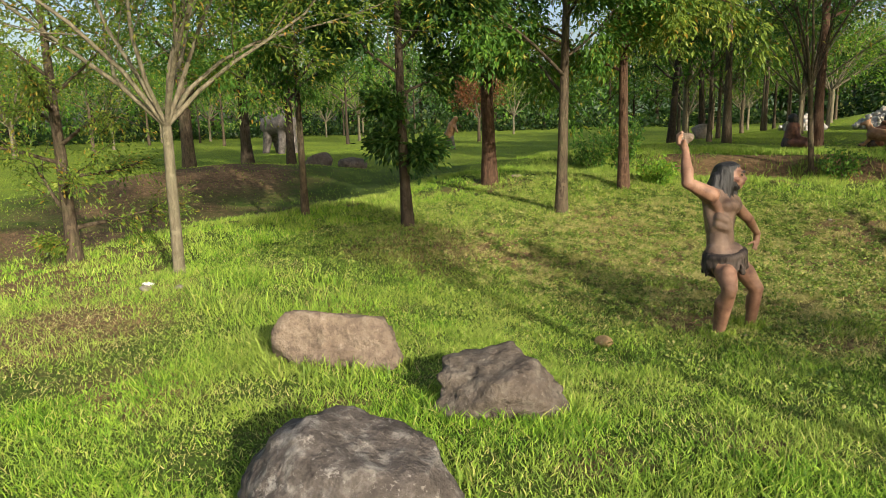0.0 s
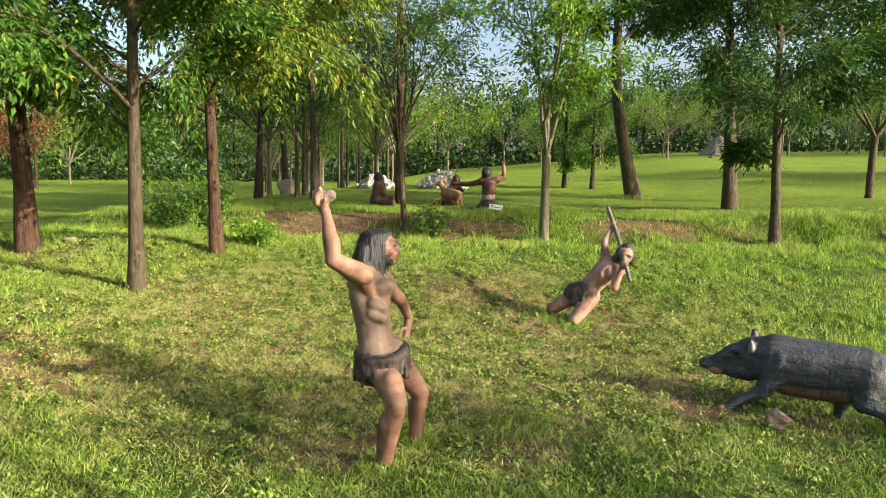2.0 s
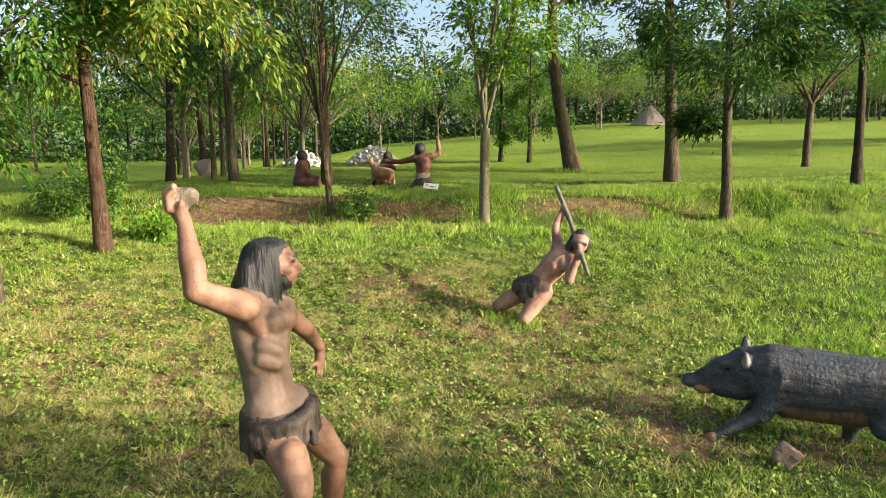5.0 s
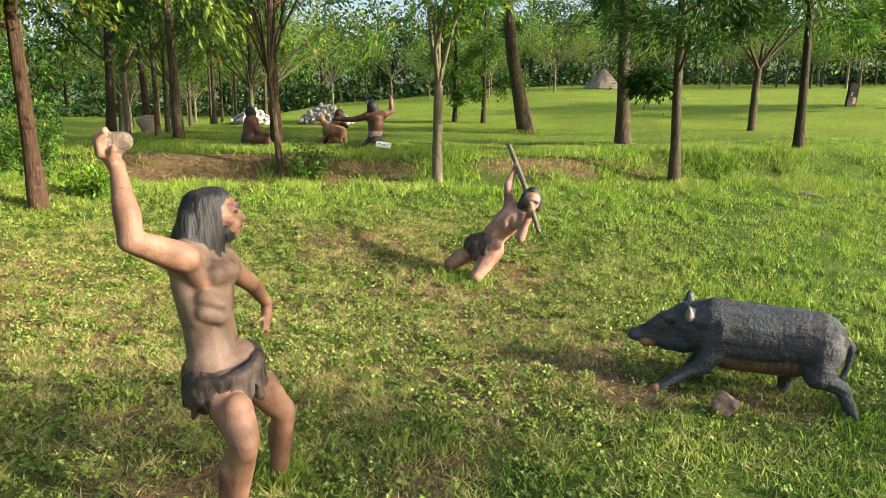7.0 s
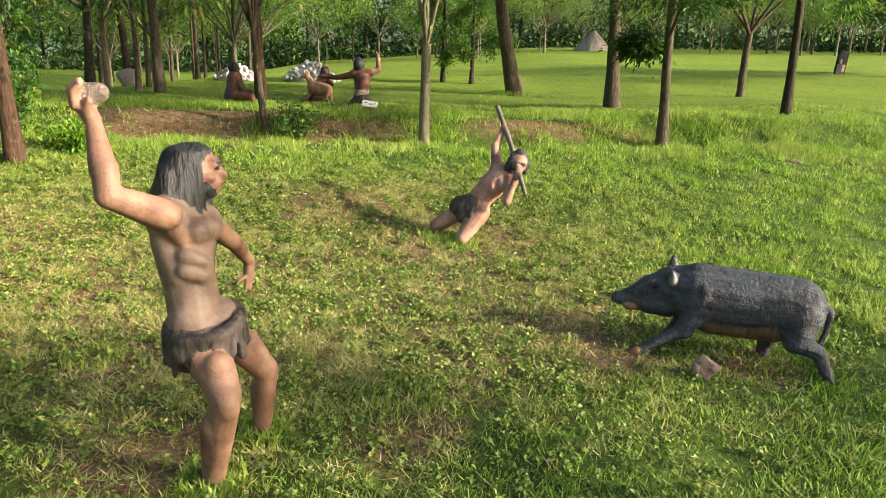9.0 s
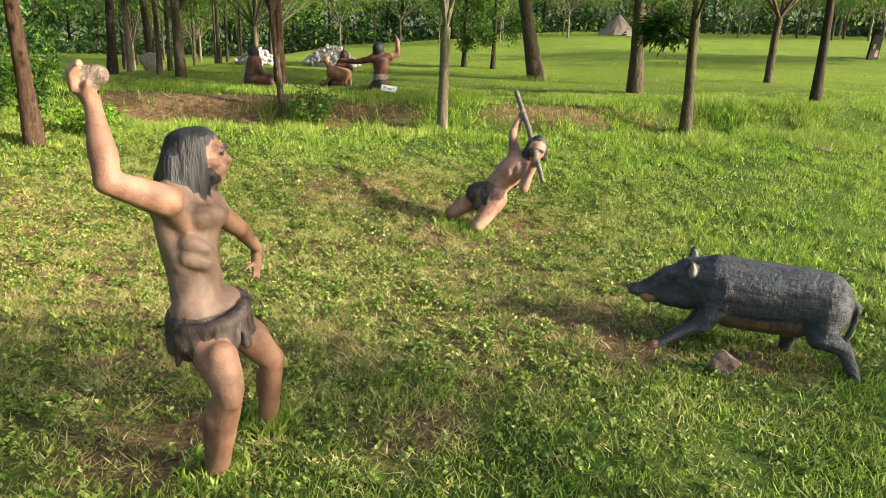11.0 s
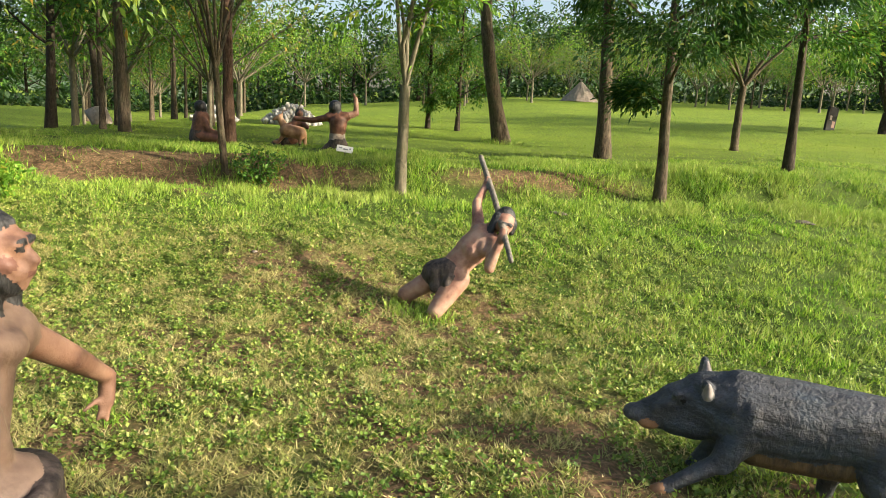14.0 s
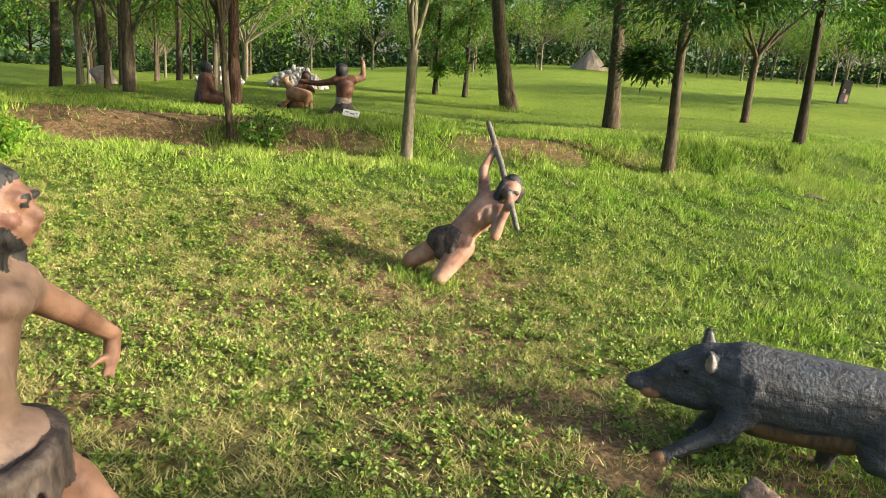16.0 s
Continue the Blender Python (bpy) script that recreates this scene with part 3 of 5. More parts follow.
def scatter_trees(n, xs, ys, kinds, said, meshes, group, gap, sizes, keep):
    put = []
    while len(put) < n:
        x, y = rng_plan.uniform(*xs), rng_plan.uniform(*ys)
        if keep(x, y) and all((x - a) ** 2 + (y - b) ** 2 > gap * gap for a, b in put):
            put.append((x, y))
            i = rng_plan.choice(kinds)
            plant_tree(x, y, said[i], meshes[i], group, rng_plan.uniform(0, 360), rng_plan.uniform(*sizes))


scatter_trees(26, (-24, -3), (19, 48), (0, 1, 1, 2, 3), GROVE_SAID, GROVE, "grove trees", 2.6, (0.8, 1.15), lambda x, y: -0.42 < x / y < -0.19)
scatter_trees(46, (-20, 75), (52, 64), (0, 0, 2, 1), GROVE_SAID, GROVE, "row of young trees", 2.4, (0.75, 1.15), lambda x, y: y > 50 + 0.08 * x)
scatter_trees(30, (-62, -24), (6, 50), (0, 1, 2, 3), GROVE_SAID, GROVE, "trees on the far lawn", 4.0, (0.9, 1.3), lambda x, y: math.hypot(x, y) > 40 and math.hypot(x + 25, y - 26) > 6)
red = tree_meshes(60, 5.2, 0.12, 1.6, 2.0, M_BARK, M_LEAF_RED, 2200, 0.24, (0, 0), 8, True, joined=True)
plant_tree(-27.5, 33.0, "small tree with dried reddish leaves", red)

# Woodland that closes the view.
WOODS = [tree_meshes(70 + i, h, 0.22, 1.2, r, M_BARK_DARK, M_LEAF_DARK if i % 2 else M_LEAF, 1050, 0.62, (0, 0), 11, crown_low=0.8, joined=True, sides=5) for i, (h, r) in enumerate([(8, 3.2), (10, 3.8), (8.5, 3.4), (7, 3.0)])]
WOODS_SAID = ["tall dark woodland tree at the edge", "broad green tree of the woodland", "woodland tree with a dense crown", "low bushy tree of the woodland"]
for i in range(140):
    a = -1.95 + 2.95 * (i + rng_plan.uniform(-0.5, 0.5)) / 140
    d = rng_plan.choice((76, 84, 93)) + rng_plan.uniform(-3, 3) + 14 * max(0, math.sin(a))
    j = rng_plan.randrange(4)
    plant_tree(d * math.sin(a), d * math.cos(a), WOODS_SAID[j], WOODS[j], "woodland", rng_plan.uniform(0, 360), rng_plan.uniform(0.85, 1.2), 0.3)


def hill(name, label, cx, cy, rx, ry, h):
    u, w = np.linspace(0, 1, 26), np.linspace(0, 2 * np.pi, 70)
    U, W = np.meshgrid(u, w)
    b = 1 + 0.12 * np.sin(3 * W + 1) + 0.07 * np.sin(7 * W)
    z = h * np.cos(U * np.pi / 2) ** 2 * (1 + 0.12 * np.sin(5 * W + U * 6)) - 6 + 1.2 * np.sin(U * 40 + W * 13) * (1 - U)
    v = np.stack([cx + rx * U * b * np.cos(W), cy + ry * U * b * np.sin(W), z], -1).reshape(-1, 3)
    i = (np.arange(69)[:, None] * 26 + np.arange(25)[None]).ravel()
    return tagged(new(name, grid_mesh(name, v, [np.stack([i, i + 26, i + 27, i + 1], 1)], M_HILL)), label, "hill", kind="structure")


hill("backdrop", "distant wooded hill", 150, 420, 260, 120, 62)
hill("backdrop", "distant wooded ridge", -320, 480, 380, 130, 40)


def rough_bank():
    """A low belt of undergrowth at the foot of the woodland, its shade painted into the leaves."""
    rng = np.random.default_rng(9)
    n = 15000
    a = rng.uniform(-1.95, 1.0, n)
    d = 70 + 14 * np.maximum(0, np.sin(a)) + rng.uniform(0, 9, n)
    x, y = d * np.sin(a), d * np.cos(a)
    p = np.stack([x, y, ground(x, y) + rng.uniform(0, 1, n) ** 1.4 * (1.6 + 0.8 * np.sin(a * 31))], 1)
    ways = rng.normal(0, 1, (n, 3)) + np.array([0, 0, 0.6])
    me = Buf().add(*leaf_cloud(p, ways, 0.6, rng, 0.0, 0.6)).mesh("undergrowth", M_LEAF_SHADE, False)
    return tagged(new("undergrowth", me), "belt of undergrowth below the woodland, coloured dark as the shade under its trees", "undergrowth", kind="stuff")


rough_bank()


def bush(x, y, r, h, leaf, n, size, label, seed):
    rng = np.random.default_rng(seed)
    ob = tagged(new("bush"), label, "bush")
    ob.location = (x, y, z_at(x, y))
    P, W = [], []
    for k3 in range(12):
        a = k3 * 2.4
        line = bent((0.03 * math.cos(a), 0.03 * math.sin(a), -0.03), (math.cos(a) * r, math.sin(a) * r, h * rng.uniform(0.7, 1.4)), math.hypot(r, h) * rng.uniform(0.7, 1.05), 6, rng, 0.12)
        part("stem", Buf().add(*tube(line, 0.010 * np.linspace(1, 0.3, 6), 5)).mesh("stem", M_BARK), ob)
        m = n // 12
        u = rng.uniform(0.15, 1.05, m)
        P.append(np.stack([np.interp(u, np.linspace(0, 1, 6), line[:, c]) for c in range(3)], 1) + rng.normal(0, size * 0.8, (m, 3)))
        W.append(np.tile(line[-1] - line[0], (m, 1)) + rng.normal(0, 0.6, (m, 3)))
    P = np.concatenate(P)
    P[:, 2] = np.maximum(P[:, 2], 0.02)
    part("foliage", Buf().add(*leaf_cloud(P, np.concatenate(W), size, rng, 0.1, 0.42)).mesh("foliage", leaf, False), ob)
    return ob


bush(-4.25, 9.2, 0.30, 0.46, M_LEAF_BRIGHT, 1100, 0.085, "bright green bush beside the red-brown tree", 3)
bush(-1.72, 11.75, 0.30, 0.62, M_LEAF, 800, 0.085, "dark green shrub on the bank", 4)
bush(-5.6, 10.4, 0.4, 1.1, M_LEAF, 1500, 0.09, "tall leafy shrub at the grove's edge", 5)
bush(-6.9, 11.6, 0.5, 0.8, M_LEAF, 1400, 0.09, "low green shrub at the grove's edge", 6)

# ---- statues ----


def statue(name, label, segs, mats, voxel, category="statue"):
    """A figure as one mesh, with its origin on the ground below it."""
    x, y = segs[0][1][0], segs[0][1][1]
    base = np.array([x, y, z_at(x, y)])
    me = sculpted(name, [(np.subtract(a, base), np.subtract(b, base), ra, rb, m) for a, b, ra, rb, m in segs], mats, voxel)
    ob = tagged(new(name, me), label, category)
    ob.location = base
    return ob


THROWER = [
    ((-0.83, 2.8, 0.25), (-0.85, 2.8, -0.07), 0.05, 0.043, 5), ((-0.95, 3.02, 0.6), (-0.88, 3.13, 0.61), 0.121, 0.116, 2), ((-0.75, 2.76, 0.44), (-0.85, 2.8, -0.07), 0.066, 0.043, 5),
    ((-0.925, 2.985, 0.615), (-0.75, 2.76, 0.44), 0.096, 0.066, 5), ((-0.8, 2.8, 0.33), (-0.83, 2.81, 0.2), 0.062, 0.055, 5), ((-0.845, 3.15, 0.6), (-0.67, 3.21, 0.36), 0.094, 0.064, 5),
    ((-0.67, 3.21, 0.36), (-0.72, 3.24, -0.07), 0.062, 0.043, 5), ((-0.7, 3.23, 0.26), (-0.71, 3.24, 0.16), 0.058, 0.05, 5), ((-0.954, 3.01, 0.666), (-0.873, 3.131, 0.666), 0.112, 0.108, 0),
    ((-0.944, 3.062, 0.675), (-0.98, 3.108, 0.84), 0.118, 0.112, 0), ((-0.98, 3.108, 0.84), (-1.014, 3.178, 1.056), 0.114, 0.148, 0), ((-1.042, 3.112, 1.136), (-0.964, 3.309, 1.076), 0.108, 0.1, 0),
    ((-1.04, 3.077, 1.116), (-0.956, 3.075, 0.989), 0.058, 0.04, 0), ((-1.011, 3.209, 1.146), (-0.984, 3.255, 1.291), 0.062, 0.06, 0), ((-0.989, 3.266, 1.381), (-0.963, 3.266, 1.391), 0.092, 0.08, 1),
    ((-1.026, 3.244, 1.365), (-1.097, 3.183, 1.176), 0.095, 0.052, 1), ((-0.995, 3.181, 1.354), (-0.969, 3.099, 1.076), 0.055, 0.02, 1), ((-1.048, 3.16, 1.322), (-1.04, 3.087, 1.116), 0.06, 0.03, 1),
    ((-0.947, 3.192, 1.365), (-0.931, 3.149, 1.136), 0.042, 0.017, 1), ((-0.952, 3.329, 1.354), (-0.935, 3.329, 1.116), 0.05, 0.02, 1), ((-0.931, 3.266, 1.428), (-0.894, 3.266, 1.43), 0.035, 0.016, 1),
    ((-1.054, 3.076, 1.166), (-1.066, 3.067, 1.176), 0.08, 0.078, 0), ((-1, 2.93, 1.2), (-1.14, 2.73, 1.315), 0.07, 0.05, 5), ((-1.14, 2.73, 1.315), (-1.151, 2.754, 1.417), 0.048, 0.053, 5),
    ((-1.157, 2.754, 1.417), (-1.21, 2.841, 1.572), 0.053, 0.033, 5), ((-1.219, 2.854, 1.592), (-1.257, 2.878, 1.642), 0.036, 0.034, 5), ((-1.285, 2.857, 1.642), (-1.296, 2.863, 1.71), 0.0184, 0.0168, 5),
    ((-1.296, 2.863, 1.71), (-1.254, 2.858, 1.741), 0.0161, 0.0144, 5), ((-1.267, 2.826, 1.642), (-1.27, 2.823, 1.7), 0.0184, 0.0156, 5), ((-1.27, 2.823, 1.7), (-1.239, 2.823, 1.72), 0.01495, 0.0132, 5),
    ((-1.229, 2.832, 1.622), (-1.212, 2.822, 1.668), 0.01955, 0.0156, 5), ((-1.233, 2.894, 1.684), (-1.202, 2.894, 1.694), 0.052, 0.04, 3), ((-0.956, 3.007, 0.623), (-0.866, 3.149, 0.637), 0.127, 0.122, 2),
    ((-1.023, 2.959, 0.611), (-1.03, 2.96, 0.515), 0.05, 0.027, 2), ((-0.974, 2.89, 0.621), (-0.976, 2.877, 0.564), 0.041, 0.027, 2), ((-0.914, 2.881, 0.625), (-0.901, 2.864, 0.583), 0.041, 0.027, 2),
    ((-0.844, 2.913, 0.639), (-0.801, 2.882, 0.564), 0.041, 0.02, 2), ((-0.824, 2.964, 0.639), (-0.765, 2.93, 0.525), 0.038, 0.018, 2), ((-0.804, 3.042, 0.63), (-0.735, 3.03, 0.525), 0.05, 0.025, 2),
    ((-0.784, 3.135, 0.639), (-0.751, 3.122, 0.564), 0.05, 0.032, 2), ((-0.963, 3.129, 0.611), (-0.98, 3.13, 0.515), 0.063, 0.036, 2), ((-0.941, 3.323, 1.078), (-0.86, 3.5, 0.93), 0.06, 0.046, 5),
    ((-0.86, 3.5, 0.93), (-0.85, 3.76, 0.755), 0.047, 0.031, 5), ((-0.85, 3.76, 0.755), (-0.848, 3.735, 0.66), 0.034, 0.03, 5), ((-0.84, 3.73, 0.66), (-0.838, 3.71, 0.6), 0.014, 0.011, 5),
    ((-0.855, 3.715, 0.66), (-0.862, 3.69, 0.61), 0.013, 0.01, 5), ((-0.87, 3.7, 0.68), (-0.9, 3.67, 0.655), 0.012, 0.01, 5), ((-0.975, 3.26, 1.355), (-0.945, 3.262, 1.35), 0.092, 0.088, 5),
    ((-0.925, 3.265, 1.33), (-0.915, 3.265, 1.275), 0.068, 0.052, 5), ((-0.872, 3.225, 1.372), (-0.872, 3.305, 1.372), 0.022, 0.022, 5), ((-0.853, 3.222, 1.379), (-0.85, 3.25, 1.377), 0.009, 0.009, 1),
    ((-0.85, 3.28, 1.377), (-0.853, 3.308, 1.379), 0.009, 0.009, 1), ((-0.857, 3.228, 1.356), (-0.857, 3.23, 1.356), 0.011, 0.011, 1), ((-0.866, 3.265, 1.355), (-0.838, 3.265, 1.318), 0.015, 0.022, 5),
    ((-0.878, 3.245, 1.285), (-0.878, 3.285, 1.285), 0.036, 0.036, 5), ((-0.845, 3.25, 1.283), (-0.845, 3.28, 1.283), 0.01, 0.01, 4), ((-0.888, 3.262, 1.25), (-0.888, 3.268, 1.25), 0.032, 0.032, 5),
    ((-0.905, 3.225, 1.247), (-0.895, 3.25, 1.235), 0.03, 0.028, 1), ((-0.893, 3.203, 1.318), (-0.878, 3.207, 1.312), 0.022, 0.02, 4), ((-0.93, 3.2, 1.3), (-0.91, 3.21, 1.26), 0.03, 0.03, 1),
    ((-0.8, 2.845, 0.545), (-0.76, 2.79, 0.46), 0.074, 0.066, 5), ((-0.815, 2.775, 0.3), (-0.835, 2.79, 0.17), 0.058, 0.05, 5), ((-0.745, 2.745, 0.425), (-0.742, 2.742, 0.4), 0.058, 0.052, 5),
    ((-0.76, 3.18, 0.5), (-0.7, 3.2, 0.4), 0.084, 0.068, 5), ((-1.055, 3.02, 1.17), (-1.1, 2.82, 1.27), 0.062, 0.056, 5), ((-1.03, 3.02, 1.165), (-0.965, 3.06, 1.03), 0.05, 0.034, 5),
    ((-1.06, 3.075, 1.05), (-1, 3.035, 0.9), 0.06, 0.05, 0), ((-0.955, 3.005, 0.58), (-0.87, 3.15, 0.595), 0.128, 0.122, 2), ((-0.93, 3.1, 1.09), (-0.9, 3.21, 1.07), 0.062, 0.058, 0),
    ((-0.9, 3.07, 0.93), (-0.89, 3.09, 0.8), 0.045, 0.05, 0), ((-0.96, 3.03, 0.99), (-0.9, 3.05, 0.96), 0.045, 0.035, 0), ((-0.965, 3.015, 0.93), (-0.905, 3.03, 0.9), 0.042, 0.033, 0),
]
# A rolled hide belt with ragged strips below it.
for i in range(24):
    a = i * 2 * math.pi / 24
    u, w = (-0.908 + 0.150 * math.cos(a), 3.068 + 0.196 * math.sin(a)), (-0.906 + 0.176 * math.cos(a), 3.066 + 0.222 * math.sin(a))
    dip = 0.02 * math.cos(a - 0.9)
    THROWER += [((*u, 0.650 + dip + 0.012 * math.sin(i * 1.9)), (*w, 0.548 + dip + 0.045 * math.sin(i * 2.3)), 0.032, 0.013, 2), ((*u, 0.668 + dip), (u[0] - 0.03 * math.sin(a), u[1] + 0.03 * math.cos(a), 0.672 + dip), 0.034, 0.033, 2)]
# Locks of hair hang over the shoulders.
for i in range(11):
    a = 0.55 + i * 0.34
    top, low = (-0.99 + 0.075 * math.sin(a - 2.2), 3.26 - 0.085 * math.cos(a - 2.2), 1.42), (-1.03 + 0.10 * math.sin(a - 2.4), 3.23 - 0.11 * math.cos(a - 2.4), 1.245)
    end = (-1.05 + 0.11 * math.sin(a - 2.4 + 0.3 * math.sin(i * 2.1)), 3.21 - 0.12 * math.cos(a - 2.4), 1.09 + 0.05 * math.sin(i * 1.7))
    if low[0] < -0.93:
        THROWER += [(top, low, 0.026, 0.028, 1), (low, end, 0.028, 0.012, 1)]
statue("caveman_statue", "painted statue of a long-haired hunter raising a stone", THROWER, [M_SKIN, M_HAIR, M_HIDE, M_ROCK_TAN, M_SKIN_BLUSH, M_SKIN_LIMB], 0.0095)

HUNTER = [
    ((0.43, 7.22, 0.15), (0.43, 7.35, 0.0), 0.075, 0.055, 0), ((0.68, 7.18, 0.33), (0.42, 7.22, 0.15), 0.105, 0.078, 0), ((0.88, 7.08, 0.34), (0.68, 6.95, 0.08), 0.112, 0.075, 0), ((0.68, 6.95, 0.08), (0.66, 7.1, -0.05), 0.075, 0.06, 0),
    ((0.72, 7.16, 0.37), (0.86, 7.12, 0.38), 0.13, 0.13, 0), ((0.80, 7.15, 0.38), (1.0, 7.18, 0.60), 0.128, 0.135, 0), ((1.0, 7.18, 0.60), (1.10, 7.2, 0.72), 0.15, 0.13, 0),
    ((1.07, 7.3, 0.76), (1.19, 7.07, 0.68), 0.085, 0.085, 0), ((1.12, 7.2, 0.76), (1.22, 7.19, 0.84), 0.065, 0.06, 0), ((1.285, 7.16, 0.88), (1.275, 7.12, 0.845), 0.088, 0.075, 0),
    ((1.29, 7.10, 0.84), (1.275, 7.09, 0.80), 0.055, 0.045, 0), ((1.285, 7.085, 0.86), (1.28, 7.06, 0.84), 0.014, 0.02, 0), ((1.245, 7.055, 0.885), (1.275, 7.05, 0.875), 0.013, 0.013, 1), ((1.305, 7.05, 0.87), (1.335, 7.065, 0.86), 0.013, 0.013, 1), ((1.31, 7.23, 0.91), (1.30, 7.20, 0.935), 0.090, 0.082, 1),
    ((1.22, 7.16, 0.92), (1.15, 7.12, 0.80), 0.05, 0.035, 1), ((1.36, 7.17, 0.86), (1.35, 7.15, 0.78), 0.05, 0.03, 1), ((1.265, 7.055, 0.795), (1.245, 7.07, 0.77), 0.034, 0.034, 1), ((1.262, 7.052, 0.865), (1.264, 7.052, 0.865), 0.012, 0.012, 1), ((1.318, 7.052, 0.85), (1.32, 7.052, 0.85), 0.012, 0.012, 1),
    ((1.07, 7.3, 0.77), (1.069, 7.500, 0.991), 0.066, 0.048, 0), ((1.069, 7.500, 0.991), (1.195, 7.813, 1.137), 0.046, 0.032, 0), ((1.195, 7.793, 1.137), (1.215, 7.843, 1.187), 0.042, 0.036, 0),
    ((1.19, 7.06, 0.68), (1.130, 6.900, 0.500), 0.068, 0.05, 0), ((1.130, 6.900, 0.500), (1.218, 6.920, 0.768), 0.05, 0.034, 0), ((1.228, 6.890, 0.768), (1.238, 6.950, 0.818), 0.042, 0.038, 0),
    ((1.201, 8.328, 1.380), (1.236, 7.442, 1.026), 0.030, 0.031, 3), ((1.236, 7.442, 1.026), (1.248, 6.556, 0.647), 0.031, 0.024, 3),
    ((0.69, 7.17, 0.37), (0.80, 7.13, 0.40), 0.137, 0.135, 2), ((0.71, 7.09, 0.34), (0.67, 7.05, 0.27), 0.08, 0.05, 2), ((0.80, 7.03, 0.37), (0.77, 7.0, 0.32), 0.06, 0.04, 2), ((0.97, 7.10, 0.62), (0.97, 7.09, 0.60), 0.075, 0.07, 0), ((1.10, 7.09, 0.66), (1.09, 7.08, 0.63), 0.075, 0.07, 0),
]
statue("caveman_statue", "painted statue of a kneeling hunter thrusting a wooden spear", HUNTER, [M_SKIN_RED, M_HAIR, M_HIDE, M_STICK], 0.011)

BOAR = [
    ((1.89, 4.19, 0.17), (1.64, 4.22, 0.02), 0.050, 0.034, 0), ((2.04, 4.22, 0.34), (1.89, 4.19, 0.17), 0.115, 0.052, 0), ((1.66, 4.215, 0.025), (1.60, 4.22, 0.005), 0.036, 0.032, 0),
    ((2.05, 4.44, 0.30), (2.02, 4.47, 0.14), 0.11, 0.06, 0), ((2.02, 4.47, 0.14), (1.92, 4.50, -0.02), 0.055, 0.04, 0),
    ((2.58, 4.07, 0.40), (2.34, 4.20, 0.385), 0.19, 0.205, 0), ((2.34, 4.20, 0.38), (2.06, 4.33, 0.375), 0.215, 0.215, 0), ((2.06, 4.33, 0.40), (1.90, 4.42, 0.40), 0.20, 0.155, 0),
    ((2.03, 4.34, 0.505), (2.17, 4.28, 0.495), 0.10, 0.10, 0), ((1.70, 4.40, 0.40), (1.64, 4.43, 0.35), 0.035, 0.03, 0), ((1.86, 4.44, 0.39), (1.76, 4.46, 0.37), 0.135, 0.105, 0), ((1.76, 4.46, 0.36), (1.60, 4.50, 0.295), 0.105, 0.058, 0), ((1.86, 4.42, 0.31), (1.76, 4.45, 0.29), 0.13, 0.095, 0), ((1.58, 4.50, 0.295), (1.545, 4.505, 0.295), 0.052, 0.048, 0),
    ((1.76, 4.46, 0.30), (1.63, 4.49, 0.245), 0.075, 0.042, 0), ((1.64, 4.455, 0.253), (1.60, 4.462, 0.258), 0.036, 0.034, 2), ((1.735, 4.375, 0.425), (1.735, 4.372, 0.425), 0.020, 0.020, 0), ((1.71, 4.365, 0.455), (1.78, 4.365, 0.46), 0.022, 0.028, 0),
    ((1.87, 4.34, 0.46), (1.83, 4.30, 0.54), 0.05, 0.026, 0), ((1.842, 4.292, 0.485), (1.826, 4.280, 0.525), 0.021, 0.014, 3), ((1.94, 4.53, 0.50), (1.945, 4.56, 0.575), 0.042, 0.022, 0), ((1.935, 4.50, 0.53), (1.938, 4.525, 0.57), 0.022, 0.014, 3), ((1.66, 4.42, 0.365), (1.70, 4.40, 0.385), 0.022, 0.026, 0), ((1.62, 4.44, 0.34), (1.63, 4.435, 0.345), 0.02, 0.02, 0),
    ((2.58, 3.98, 0.34), (2.53, 3.92, 0.21), 0.14, 0.085, 0), ((2.53, 3.92, 0.21), (2.65, 3.85, 0.155), 0.078, 0.048, 0), ((2.65, 3.85, 0.155), (2.72, 3.79, -0.03), 0.046, 0.034, 0), ((2.58, 4.15, 0.28), (2.50, 4.20, 0.10), 0.11, 0.055, 0), ((2.50, 4.20, 0.10), (2.50, 4.22, -0.03), 0.05, 0.04, 0),
    ((2.70, 4.0, 0.43), (2.77, 3.97, 0.39), 0.030, 0.022, 0), ((2.77, 3.97, 0.38), (2.745, 3.95, 0.27), 0.022, 0.020, 0), ((2.745, 3.95, 0.27), (2.70, 3.93, 0.18), 0.020, 0.019, 0), ((2.70, 3.93, 0.18), (2.74, 3.92, 0.10), 0.024, 0.014, 0),
    ((2.46, 4.08, 0.245), (2.10, 4.24, 0.240), 0.106, 0.106, 1),
    ((2.03, 4.20, 0.43), (1.98, 4.20, 0.28), 0.085, 0.07, 0), ((2.57, 3.955, 0.41), (2.54, 3.91, 0.27), 0.080, 0.075, 0), ((2.24, 4.12, 0.38), (2.36, 4.06, 0.36), 0.09, 0.09, 0),
    ((2.00, 4.36, 0.53), (2.12, 4.30, 0.55), 0.055, 0.05, 0), ((2.50, 4.10, 0.53), (2.62, 4.04, 0.50), 0.06, 0.06, 0), ((1.90, 4.185, 0.165), (1.93, 4.19, 0.19), 0.055, 0.06, 0),
    ((1.835, 4.285, 0.485), (1.822, 4.265, 0.545), 0.027, 0.014, 3), ((1.745, 4.362, 0.43), (1.746, 4.362, 0.43), 0.017, 0.017, 4), ((1.61, 4.215, 0.01), (1.585, 4.22, 0.0), 0.036, 0.03, 2),
]
